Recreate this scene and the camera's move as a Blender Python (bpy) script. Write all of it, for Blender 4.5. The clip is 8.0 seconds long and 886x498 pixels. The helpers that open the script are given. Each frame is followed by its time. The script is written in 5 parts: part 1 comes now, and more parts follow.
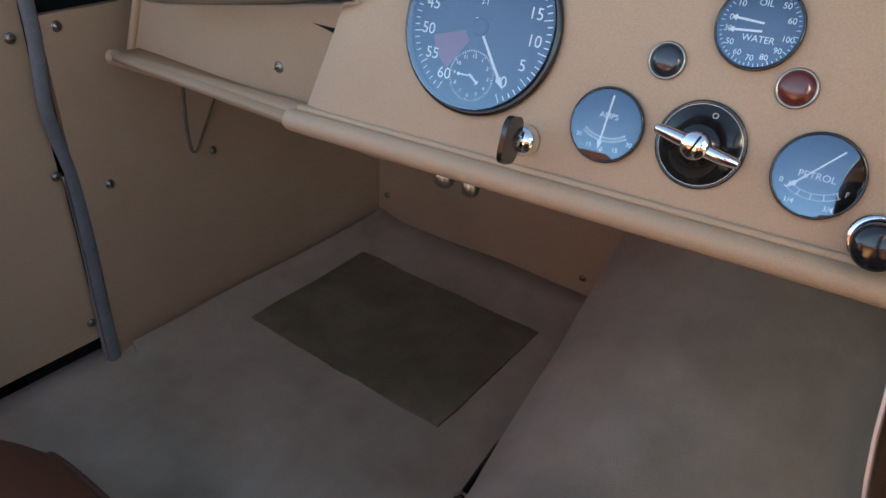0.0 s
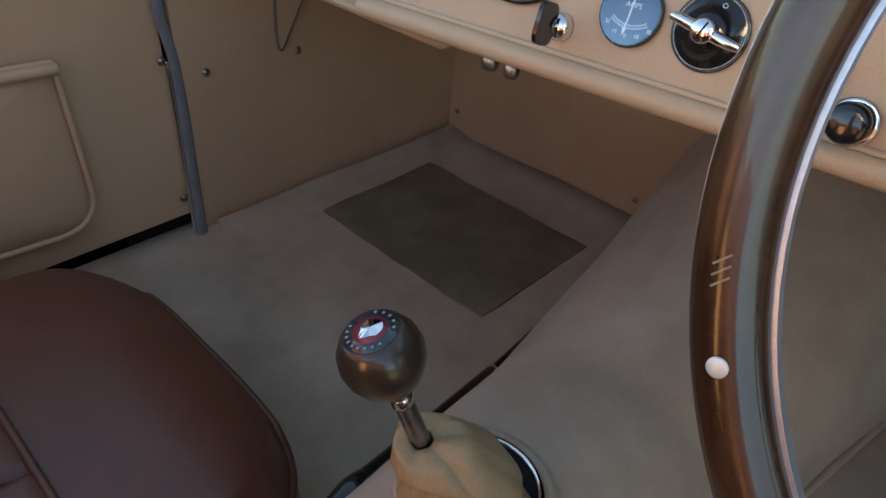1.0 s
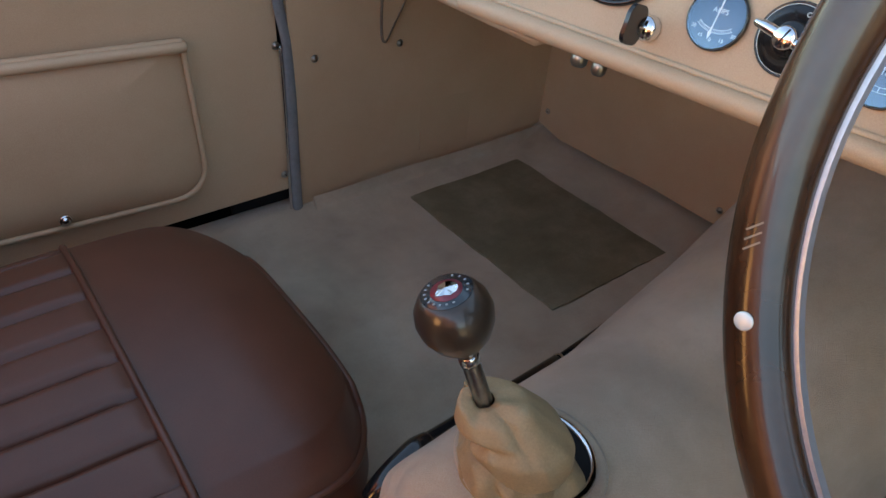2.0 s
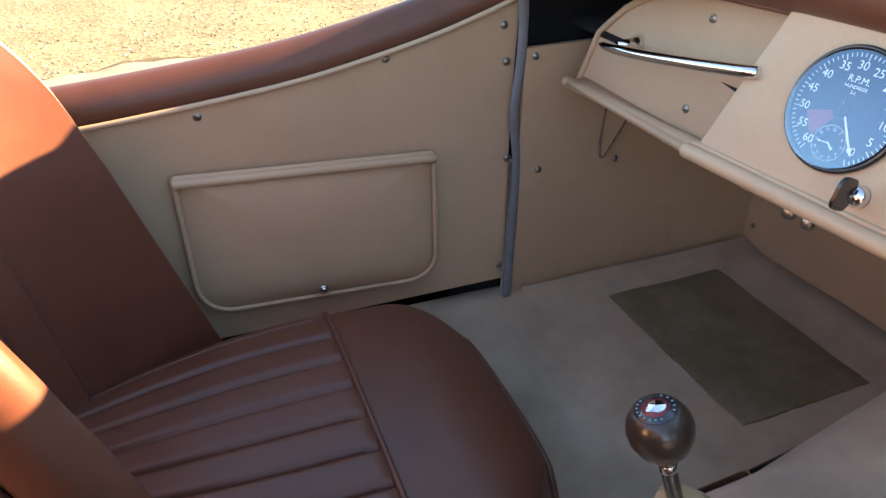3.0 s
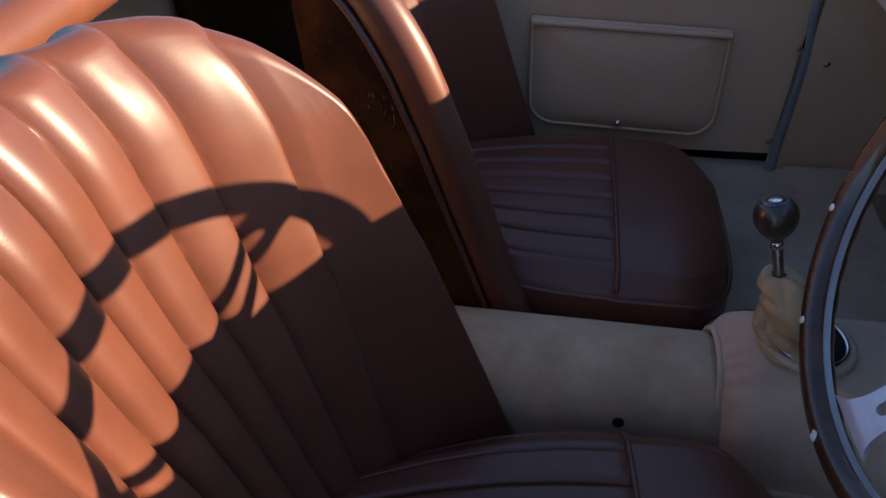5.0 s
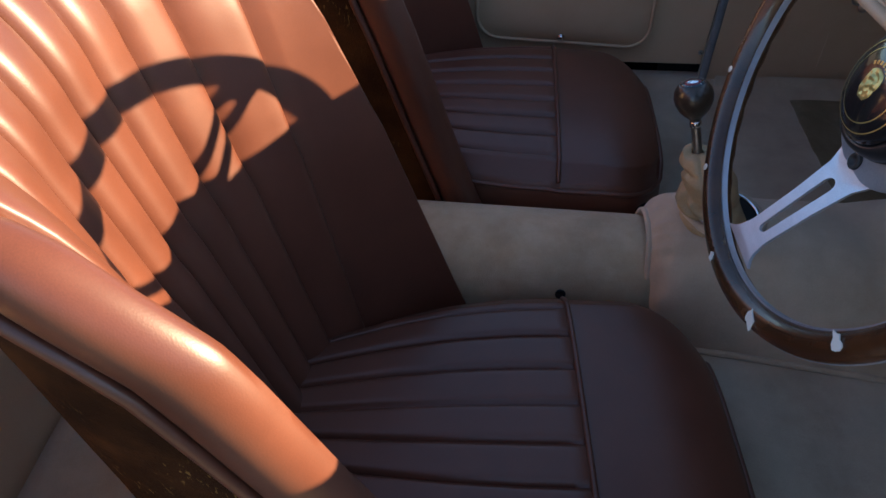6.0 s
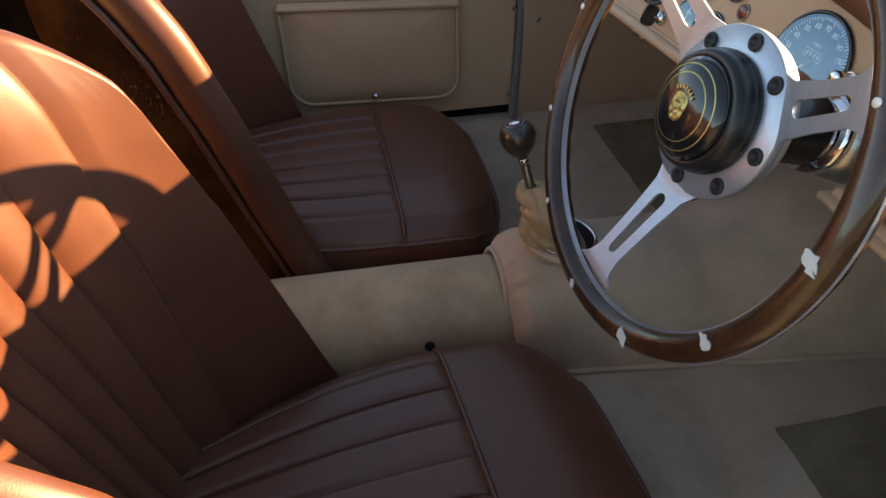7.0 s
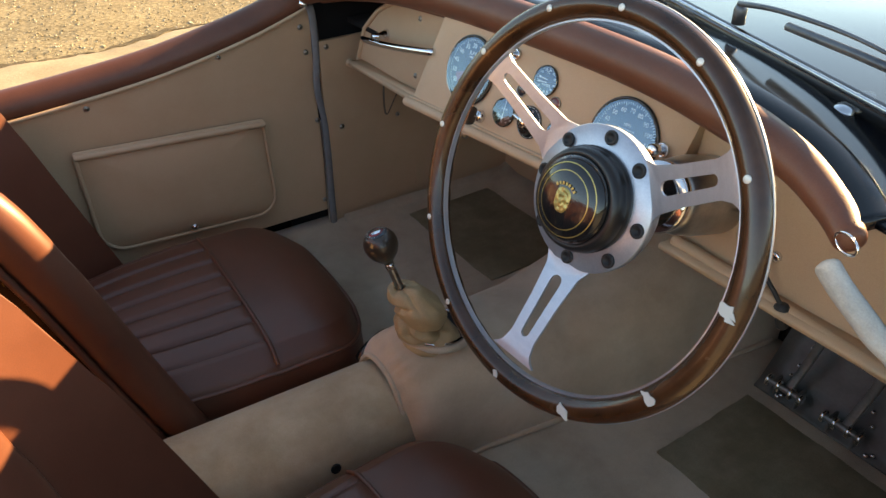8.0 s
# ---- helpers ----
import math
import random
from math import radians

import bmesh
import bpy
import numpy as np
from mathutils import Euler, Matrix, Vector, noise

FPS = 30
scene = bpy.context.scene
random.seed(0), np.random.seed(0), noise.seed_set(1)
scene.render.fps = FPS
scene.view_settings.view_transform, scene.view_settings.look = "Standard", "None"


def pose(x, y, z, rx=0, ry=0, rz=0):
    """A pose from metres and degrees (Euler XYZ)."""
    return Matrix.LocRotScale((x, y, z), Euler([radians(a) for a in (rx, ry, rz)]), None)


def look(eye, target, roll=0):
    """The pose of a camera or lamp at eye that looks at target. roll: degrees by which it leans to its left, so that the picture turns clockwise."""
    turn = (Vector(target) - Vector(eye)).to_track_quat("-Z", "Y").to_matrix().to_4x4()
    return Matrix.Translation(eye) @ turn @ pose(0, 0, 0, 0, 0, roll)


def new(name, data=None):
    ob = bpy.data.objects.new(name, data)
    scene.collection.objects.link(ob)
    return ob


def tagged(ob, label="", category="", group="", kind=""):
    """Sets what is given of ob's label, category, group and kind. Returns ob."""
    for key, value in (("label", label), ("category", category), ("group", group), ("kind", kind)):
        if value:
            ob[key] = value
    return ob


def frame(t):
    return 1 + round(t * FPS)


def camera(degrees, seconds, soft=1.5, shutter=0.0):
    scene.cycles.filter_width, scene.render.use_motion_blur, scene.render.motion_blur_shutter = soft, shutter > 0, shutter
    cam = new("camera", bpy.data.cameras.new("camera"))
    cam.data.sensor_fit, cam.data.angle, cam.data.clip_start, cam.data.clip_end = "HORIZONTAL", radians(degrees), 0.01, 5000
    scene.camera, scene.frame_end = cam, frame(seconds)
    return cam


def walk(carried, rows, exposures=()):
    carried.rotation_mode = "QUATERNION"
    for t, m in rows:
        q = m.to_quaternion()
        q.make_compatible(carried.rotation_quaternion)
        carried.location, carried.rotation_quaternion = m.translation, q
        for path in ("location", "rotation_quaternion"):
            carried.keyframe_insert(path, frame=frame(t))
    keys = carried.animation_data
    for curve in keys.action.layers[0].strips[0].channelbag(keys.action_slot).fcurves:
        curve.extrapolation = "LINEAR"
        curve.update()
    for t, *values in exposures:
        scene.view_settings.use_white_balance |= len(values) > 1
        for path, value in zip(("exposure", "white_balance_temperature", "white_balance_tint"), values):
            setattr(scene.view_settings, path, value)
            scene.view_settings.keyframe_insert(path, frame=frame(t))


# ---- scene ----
# car axes: x to the car's right, y forward, z up from the ground
cam = camera(64.1, 8.0)
PATH = [
    (0, (0.095, 0.016, 1.012), (-0.907, 1.407, -0.018), 2.8),
    (0.5, (0.14, -0.017, 1.009), (-0.919, 1.257, -0.111), 3.1),
    (1, (0.181, -0.038, 1.007), (-0.919, 1.15, -0.167), 3.7),
    (1.2, (0.192, -0.04, 1.005), (-0.936, 1.106, -0.183), 3.8),
    (2.3, (0.228, -0.085, 1.035), (-1.115, 0.851, -0.114), 2.9),
    (2.5, (0.237, -0.1, 1.057), (-1.184, 0.757, -0.059), 2.0),
    (3, (0.268, -0.148, 1.117), (-1.327, 0.48, 0.087), 0.3),
    (3.5, (0.378, -0.169, 1.174), (-1.348, 0.198, 0.233), -0.6),
    (4, (0.497, -0.185, 1.23), (-1.264, -0.114, 0.286), -1.1),
    (4.5, (0.603, -0.16, 1.251), (-1.074, -0.346, 0.176), -1.4),
    (4.8, (0.66, -0.146, 1.246), (-0.908, -0.383, 0.027), -1.5),
    (5, (0.702, -0.124, 1.249), (-0.812, -0.395, -0.03), -2.4),
    (5.2, (0.735, -0.118, 1.24), (-0.735, -0.377, -0.091), -2.5),
    (6.3, (0.851, -0.1, 1.241), (-0.594, -0.187, -0.139), -1.6),
    (6.5, (0.854, -0.1, 1.24), (-0.611, -0.106, -0.122), -1.4),
    (7, (0.818, -0.129, 1.242), (-0.694, 0.18, -0.03), -0.5),
    (7.5, (0.764, -0.194, 1.256), (-0.715, 0.455, 0.077), -0.5),
    (8, (0.771, -0.253, 1.288), (-0.641, 0.657, 0.202), -0.6),
]
EXPOSURES = [(t, e, k, 11) for t, e, k in ((0, 2.58, 10800), (0.5, 2.70, 11200), (1.2, 2.68, 12000), (2.5, 3.22, 11500), (3.0, 3.15, 10200), (3.5, 2.62, 7100), (4.0, 1.92, 6400), (4.5, 1.38, 6600), (5.2, 1.66, 7400), (6.5, 2.04, 9200), (7.2, 2.27, 12800), (8, 2.40, 13000))]
walk(cam, [(t, look(eye, target, roll)) for t, eye, target, roll in PATH], EXPOSURES)

# ---- light ----
SUN_UP, SUN_TURN = 16.9, -3.7   # elevation; degrees from straight ahead towards the car's right
world = bpy.data.worlds.new("sky")
scene.world = world
world.use_nodes = True
wn = world.node_tree.nodes
sky = wn.new("ShaderNodeTexSky")
sky.sky_type, sky.sun_disc = "NISHITA", False
sky.ozone_density, sky.dust_density, sky.altitude = 4.0, 0.1, 1500.0
sky.sun_elevation, sky.sun_rotation = radians(SUN_UP), radians(SUN_TURN)
world.node_tree.links.new(sky.outputs[0], wn["Background"].inputs[0])
wn["Background"].inputs[1].default_value = 0.12
sun_data = bpy.data.lights.new("sun", "SUN")
sun_data.energy, sun_data.angle, sun_data.color = 4.6, radians(0.5), (1.0, 0.83, 0.62)
sun = new("sun", sun_data)
a, e = radians(SUN_TURN), radians(SUN_UP)
SUN_DIR = Vector((math.sin(a) * math.cos(e), math.cos(a) * math.cos(e), math.sin(e)))
sun.matrix_world = look(SUN_DIR * 20, (0, 0, 0))


# ---- materials ----
def ramp(nt, src, stops):
    r = nt.nodes.new("ShaderNodeValToRGB")
    el = r.color_ramp.elements
    while len(el) < len(stops):
        el.new(0.5)
    for k, (p, c) in zip(el, stops):
        k.position, k.color = p, (*c, 1)
    nt.links.new(src, r.inputs[0])
    return r.outputs[0]


def noise_of(nt, scale, detail=4.0, rough=0.6, stretch=None):
    tc = nt.nodes.new("ShaderNodeTexCoord")
    n = nt.nodes.new("ShaderNodeTexNoise")
    n.inputs["Scale"].default_value, n.inputs["Detail"].default_value, n.inputs["Roughness"].default_value = scale, detail, rough
    src = tc.outputs["Object"]
    if stretch:
        mp = nt.nodes.new("ShaderNodeMapping")
        mp.inputs["Scale"].default_value = stretch
        nt.links.new(src, mp.inputs[0])
        src = mp.outputs[0]
    nt.links.new(src, n.inputs["Vector"])
    return n.outputs[0]


def material(name, low, high, rough=0.5, metal=0.0, big=6.0, fine=250.0, bump=0.1, depth=0.001, coat=0.0, spec=0.5, sheen=0.0, stretch=None, ior=1.5, voronoi=False):
    m = bpy.data.materials.new(name)
    m.use_nodes = True
    nt = m.node_tree
    b = nt.nodes["Principled BSDF"]
    big_n = noise_of(nt, big, 5.0, 0.6, stretch)
    col = ramp(nt, big_n, [(0.3, low), (0.7, high)])
    fine_n = noise_of(nt, fine, 3.0, 0.7, stretch)
    mix = nt.nodes.new("ShaderNodeMix")
    mix.data_type, mix.blend_type = "RGBA", "OVERLAY"
    mix.inputs["Factor"].default_value = 0.25
    nt.links.new(col, mix.inputs["A"])
    nt.links.new(fine_n, mix.inputs["B"])
    nt.links.new(mix.outputs["Result"], b.inputs["Base Color"])
    rr = nt.nodes.new("ShaderNodeMapRange")
    rr.inputs["To Min"].default_value, rr.inputs["To Max"].default_value = rough * 0.85, min(1.0, rough * 1.15)
    nt.links.new(big_n, rr.inputs["Value"])
    nt.links.new(rr.outputs[0], b.inputs["Roughness"])
    b.inputs["Metallic"].default_value = metal
    b.inputs["Specular IOR Level"].default_value = spec
    b.inputs["IOR"].default_value = ior
    b.inputs["Coat Weight"].default_value = coat
    b.inputs["Coat Roughness"].default_value = 0.04
    b.inputs["Sheen Weight"].default_value = sheen
    b.inputs["Sheen Roughness"].default_value = 0.5
    if bump:
        src = fine_n
        if voronoi:
            tc = nt.nodes.new("ShaderNodeTexCoord")
            v = nt.nodes.new("ShaderNodeTexVoronoi")
            v.feature, v.inputs["Scale"].default_value = "SMOOTH_F1", fine
            nt.links.new(tc.outputs["Object"], v.inputs["Vector"])
            src = v.outputs["Distance"]
        bp = nt.nodes.new("ShaderNodeBump")
        bp.inputs["Strength"].default_value, bp.inputs["Distance"].default_value = bump, depth
        nt.links.new(src, bp.inputs["Height"])
        nt.links.new(bp.outputs[0], b.inputs["Normal"])
    return m


def plain(name, colour, rough=0.4, metal=0.0, coat=0.0):
    m = bpy.data.materials.new(name)
    m.use_nodes = True
    b = m.node_tree.nodes["Principled BSDF"]
    b.inputs["Base Color"].default_value = (*colour, 1)
    b.inputs["Roughness"].default_value, b.inputs["Metallic"].default_value, b.inputs["Coat Weight"].default_value = rough, metal, coat
    return m


LEATHER = material("brown_leather", (0.108, 0.0335, 0.0195), (0.150, 0.0470, 0.0265), rough=0.40, big=9, fine=800, bump=0.09, depth=0.0005, voronoi=True, spec=0.55)
ROLL = material("brown_leather_roll", (0.145, 0.047, 0.026), (0.192, 0.064, 0.036), rough=0.44, big=7, fine=520, bump=0.2, depth=0.0006, voronoi=True)
TRIM = material("beige_leathercloth", (0.565, 0.366, 0.236), (0.625, 0.414, 0.272), rough=0.52, big=5, fine=900, bump=0.05, depth=0.0003, voronoi=True)
CARPET = material("taupe_carpet", (0.47, 0.355, 0.265), (0.64, 0.50, 0.38), rough=0.95, big=9, fine=700, bump=0.6, depth=0.002, sheen=0.3, spec=0.15)
TUNNEL = material("tan_carpet", (0.46, 0.34, 0.23), (0.62, 0.475, 0.33), rough=0.95, big=11, fine=700, bump=0.6, depth=0.002, sheen=0.3, spec=0.15)
HUMPC = material("pinkish_tan_carpet", (0.55, 0.395, 0.285), (0.74, 0.545, 0.405), rough=0.95, big=8, fine=700, bump=0.6, depth=0.002, sheen=0.3, spec=0.15)
MAT = material("dark_mat", (0.25, 0.20, 0.135), (0.33, 0.265, 0.185), rough=0.9, big=10, fine=500, bump=0.5, depth=0.002, spec=0.2)
SHELL = material("dark_hide_back", (0.055, 0.019, 0.007), (0.115, 0.044, 0.013), rough=0.88, big=26, fine=420, bump=1.0, depth=0.003, spec=0.12)
PAINT = material("black_car_paint", (0.006, 0.007, 0.009), (0.008, 0.009, 0.011), rough=0.09, coat=0.0, bump=0.0)
BLACK = material("black_rubber", (0.012, 0.012, 0.013), (0.022, 0.022, 0.023), rough=0.6, big=20, fine=300, bump=0.1)
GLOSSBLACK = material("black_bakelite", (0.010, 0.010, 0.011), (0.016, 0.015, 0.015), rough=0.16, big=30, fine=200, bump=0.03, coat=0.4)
CHROME = material("chrome", (0.75, 0.76, 0.78), (0.82, 0.82, 0.83), rough=0.09, metal=1.0, big=12, fine=300, bump=0.02)
# bluish base colour stands in for blue sky mirrored in the metal
ALU = material("brushed_aluminium", (0.46, 0.50, 0.56), (0.56, 0.60, 0.66), rough=0.37, metal=0.7, big=30, fine=500, bump=0.08, stretch=(1, 1, 8))
SEAL = material("grey_draught_seal", (0.17, 0.17, 0.18), (0.25, 0.25, 0.26), rough=0.9, big=30, fine=500, bump=0.5)
SEAL_PALE = material("pale_fabric_seal", (0.40, 0.38, 0.35), (0.58, 0.56, 0.52), rough=0.85, big=30, fine=500, bump=0.5)
WOOD = material("varnished_walnut", (0.022, 0.008, 0.004), (0.088, 0.032, 0.013), rough=0.26, big=14, fine=90, bump=0.05, coat=0.35, stretch=(1.0, 1.0, 0.25))
# near-black puts the shade of slots, holes and unlit gaps into the colour
CAVITY_SHADE = plain("cavity_shade", (0.004, 0.004, 0.005), 0.9)


def stain(m, scale, dark, lo=0.42, hi=0.62):
    """Broad uneven soiling over a material's own colour."""
    nt = m.node_tree
    b = nt.nodes["Principled BSDF"]
    src = b.inputs["Base Color"].links[0].from_socket
    patch = ramp(nt, noise_of(nt, scale, 6.0, 0.65), [(lo, dark), (hi, (1.0, 1.0, 1.0))])
    streak = ramp(nt, noise_of(nt, scale * 2.6, 5.0, 0.7, (1.0, 0.35, 1.0)), [(0.35, tuple(0.5 + 0.5 * c for c in dark)), (0.6, (1.0, 1.0, 1.0))])
    for layer in (patch, streak):
        mx = nt.nodes.new("ShaderNodeMix")
        mx.data_type, mx.blend_type = "RGBA", "MULTIPLY"
        mx.inputs["Factor"].default_value = 1.0
        nt.links.new(src, mx.inputs["A"])
        nt.links.new(layer, mx.inputs["B"])
        src = mx.outputs["Result"]
    nt.links.new(src, b.inputs["Base Color"])


def worn_fibres(m, colour):
    """Pale broken fibres standing out of a worn nap, in loose clusters."""
    nt = m.node_tree
    b = nt.nodes["Principled BSDF"]
    fibre = ramp(nt, noise_of(nt, 330, 2.0, 0.5, (1.0, 1.0, 0.35)), [(0.60, (0, 0, 0)), (0.66, (1, 1, 1))])
    cluster = ramp(nt, noise_of(nt, 15, 3.0, 0.5), [(0.57, (0, 0, 0)), (0.72, (1, 1, 1))])
    both = nt.nodes.new("ShaderNodeMath")
    both.operation = "MULTIPLY"
    nt.links.new(fibre, both.inputs[0])
    nt.links.new(cluster, both.inputs[1])
    mx = nt.nodes.new("ShaderNodeMix")
    mx.data_type = "RGBA"
    mx.inputs["B"].default_value = (*colour, 1)
    nt.links.new(both.outputs[0], mx.inputs["Factor"])
    nt.links.new(b.inputs["Base Color"].links[0].from_socket, mx.inputs["A"])
    nt.links.new(mx.outputs["Result"], b.inputs["Base Color"])


stain(CARPET, 5.0, (0.90, 0.87, 0.84))
stain(TUNNEL, 6.5, (0.86, 0.82, 0.76))
stain(HUMPC, 5.5, (0.88, 0.85, 0.82))
stain(MAT, 7.0, (0.75, 0.72, 0.66))
stain(TRIM, 3.0, (0.95, 0.93, 0.91))
stain(ROLL, 6.0, (0.86, 0.84, 0.82))
stain(SHELL, 9.0, (0.45, 0.42, 0.40))
worn_fibres(SHELL, (0.24, 0.15, 0.05))

# ---- building helpers ----
def thing(name, label, category="", group="", kind=""):
    return tagged(new(name), label, category, group, kind)


def mesh_of(name, verts, faces, mat, smooth=True, auto=None):
    me = bpy.data.meshes.new(name)
    me.from_pydata([tuple(map(float, v)) for v in verts], [], faces)
    bm = bmesh.new()
    bm.from_mesh(me)
    bmesh.ops.recalc_face_normals(bm, faces=bm.faces)
    for f in bm.faces:
        f.smooth = smooth
    if auto:
        for ed in bm.edges:
            if len(ed.link_faces) == 2 and ed.calc_face_angle(0.0) > radians(auto):
                ed.smooth = False
    bm.to_mesh(me)
    bm.free()
    me.materials.append(mat)
    return me


def part(name, me, parent=None, label="", at=None):
    ob = new(name, me)
    if parent is not None:
        ob.parent = parent
    if label:
        ob["label"] = label
    if at is not None:
        ob.matrix_basis = at
    return ob


def grid_faces(nu, nv, base=0, close_u=False):
    out = []
    for i in range(nu if close_u else nu - 1):
        for j in range(nv - 1):
            k = (i + 1) % nu
            out.append((base + i * nv + j, base + k * nv + j, base + k * nv + j + 1, base + i * nv + j + 1))
    return out


def slab(P, back):
    """A closed sheet: grid P (nu, nv, 3), and its back side moved by the vector (or grid) back."""
    P = np.asarray(P, float)
    nu, nv, _ = P.shape
    Q = P + np.asarray(back, float)
    verts = np.concatenate([P.reshape(-1, 3), Q.reshape(-1, 3)])
    n = nu * nv
    faces = grid_faces(nu, nv) + [tuple(reversed([v + n for v in f])) for f in grid_faces(nu, nv)]
    loop = [i * nv for i in range(nu)] + [(nu - 1) * nv + j for j in range(1, nv)] + [i * nv + nv - 1 for i in range(nu - 2, -1, -1)] + [j for j in range(nv - 2, 0, -1)]
    for a0, b0 in zip(loop, loop[1:] + loop[:1]):
        faces.append((a0, b0, b0 + n, a0 + n))
    return verts, faces


def sweep(path, radius, seg=12, closed=False, flat=1.0, up=None):
    """A tube along points; radius a number or one for each point; rounded ends."""
    P = np.asarray(path, float)
    n = len(P)
    R = np.full(n, radius) if np.isscalar(radius) else np.asarray(radius, float)
    T = np.roll(P, -1, 0) - np.roll(P, 1, 0) if closed else np.gradient(P, axis=0)
    T /= np.linalg.norm(T, axis=1)[:, None]
    ref = np.array(up if up is not None else (0.0, 0.0, 1.0))
    if abs(T[0] @ ref) > 0.95:
        ref = np.array((0.0, 1.0, 0.0))
    N = ref - (ref @ T[0]) * T[0]
    N /= np.linalg.norm(N)
    rings = []
    if not closed:
        ends = [(-1, P[0], R[0]), (1, P[-1], R[-1])]
    frames = []
    for t in T:
        N = N - (N @ t) * t
        N /= np.linalg.norm(N)
        frames.append((N, np.cross(t, N)))
    ang = np.linspace(0, 2 * np.pi, seg, endpoint=False)
    def ring(c, r, fr):
        return c + r * (np.cos(ang)[:, None] * fr[0] * flat + np.sin(ang)[:, None] * fr[1])
    if not closed:
        for q in (0.25, 0.7, 0.93):
            rings.append(ring(P[0] - T[0] * R[0] * math.sqrt(1 - q * q) * 0.6, R[0] * q, frames[0]))
    for c, r, fr in zip(P, R, frames):
        rings.append(ring(c, r, fr))
    if not closed:
        for q in (0.93, 0.7, 0.25):
            rings.append(ring(P[-1] + T[-1] * R[-1] * math.sqrt(1 - q * q) * 0.6, R[-1] * q, frames[-1]))
    V = np.concatenate(rings)
    m = len(rings)
    faces = []
    for i in range(m if closed else m - 1):
        for j in range(seg):
            k, l = (i + 1) % m, (j + 1) % seg
            faces.append((i * seg + j, k * seg + j, k * seg + l, i * seg + l))
    if not closed:
        faces += [tuple(range(seg)), tuple((m - 1) * seg + j for j in reversed(range(seg)))]
    return V, faces


def curve(points, n=40):
    """A smooth line through points (Catmull-Rom)."""
    P = np.asarray(points, float)
    P = np.concatenate([[2 * P[0] - P[1]], P, [2 * P[-1] - P[-2]]])
    out = []
    for s in np.linspace(0, len(P) - 3 - 1e-9, n):
        i = int(s)
        t = s - i
        a0, b0, c0, d0 = P[i:i + 4]
        out.append(0.5 * (2 * b0 + (c0 - a0) * t + (2 * a0 - 5 * b0 + 4 * c0 - d0) * t * t + (3 * b0 - a0 - 3 * c0 + d0) * t ** 3))
    return np.array(out)


def lathe(profile, seg=32, caps=True):
    """Turned about z: profile of (radius, height)."""
    ang = np.linspace(0, 2 * np.pi, seg, endpoint=False)
    V, faces = [], []
    for r, z in profile:
        V += [(r * math.cos(t), r * math.sin(t), z) for t in ang]
    m = len(profile)
    for i in range(m - 1):
        for j in range(seg):
            l = (j + 1) % seg
            faces.append((i * seg + j, i * seg + l, (i + 1) * seg + l, (i + 1) * seg + j))
    if caps:
        faces += [tuple(reversed(range(seg))), tuple((m - 1) * seg + j for j in range(seg))]
    return V, faces


def outline_plate(pts, depth, holes=()):
    """A flat plate in its own xy plane, z from 0 to depth, with openings."""
    bm = bmesh.new()
    loops = []
    for loop in (pts, *holes):
        vs = [bm.verts.new((x, y, depth)) for x, y in loop]
        loops.append([bm.edges.new((p, q)) for p, q in zip(vs, vs[1:] + vs[:1])])
    bmesh.ops.triangle_fill(bm, use_beauty=True, use_dissolve=False, edges=[ed for lp in loops for ed in lp])
    top = list(bm.faces)
    ex = bmesh.ops.extrude_face_region(bm, geom=top)
    bmesh.ops.translate(bm, verts=[v for v in ex["geom"] if isinstance(v, bmesh.types.BMVert)], vec=(0, 0, -depth))
    bm.verts.index_update()
    V = [tuple(v.co) for v in bm.verts]
    Fc = [tuple(v.index for v in f.verts) for f in bm.faces]
    bm.free()
    return V, Fc


def interp(x, table):
    return np.interp(x, [p[0] for p in table], [p[1] for p in table])


# ---- ground ----
def ground_sheet():
    xs = np.concatenate([np.linspace(-60, -9, 26), np.linspace(-8.8, -1.2, 120), np.linspace(-1.0, 40, 24)])
    ys = np.concatenate([np.linspace(-60, -5, 24), np.linspace(-4.8, 6, 130), np.linspace(6.4, 80, 26)])
    P = np.zeros((len(xs), len(ys), 3))
    for i, x in enumerate(xs):
        for j, y in enumerate(ys):
            z = 0.012 * noise.noise((x * 1.3, y * 1.3, 0)) + 0.006 * noise.noise((x * 5, y * 5, 3)) + 0.03 * noise.noise((x * 0.2, y * 0.2, 7))
            P[i, j] = (x, y, z - 0.015)
    return P.reshape(-1, 3), grid_faces(len(xs), len(ys))


def gravel_material():
    m = material("dry_gravel", (0.275, 0.228, 0.145), (0.405, 0.345, 0.228), rough=0.95, big=2.2, fine=26, bump=0.6, depth=0.012, spec=0.2)
    nt = m.node_tree
    b = nt.nodes["Principled BSDF"]
    tc = nt.nodes.new("ShaderNodeTexCoord")
    v = nt.nodes.new("ShaderNodeTexVoronoi")
    v.inputs["Scale"].default_value = 34
    nt.links.new(tc.outputs["Object"], v.inputs["Vector"])
    r = ramp(nt, v.outputs["Distance"], [(0.0, (1.2, 1.16, 1.08)), (0.7, (0.28, 0.25, 0.21))])
    mx = nt.nodes.new("ShaderNodeMix")
    mx.data_type, mx.blend_type = "RGBA", "MULTIPLY"
    mx.inputs["Factor"].default_value = 0.55
    nt.links.new(b.inputs["Base Color"].links[0].from_socket, mx.inputs["A"])
    nt.links.new(r, mx.inputs["B"])
    nt.links.new(mx.outputs["Result"], b.inputs["Base Color"])
    return m


GRAVEL = gravel_material()
tagged(part("ground", mesh_of("ground", *ground_sheet(), GRAVEL)), "dry sunlit gravel yard with pale straw-coloured stones", "ground", kind="structure")



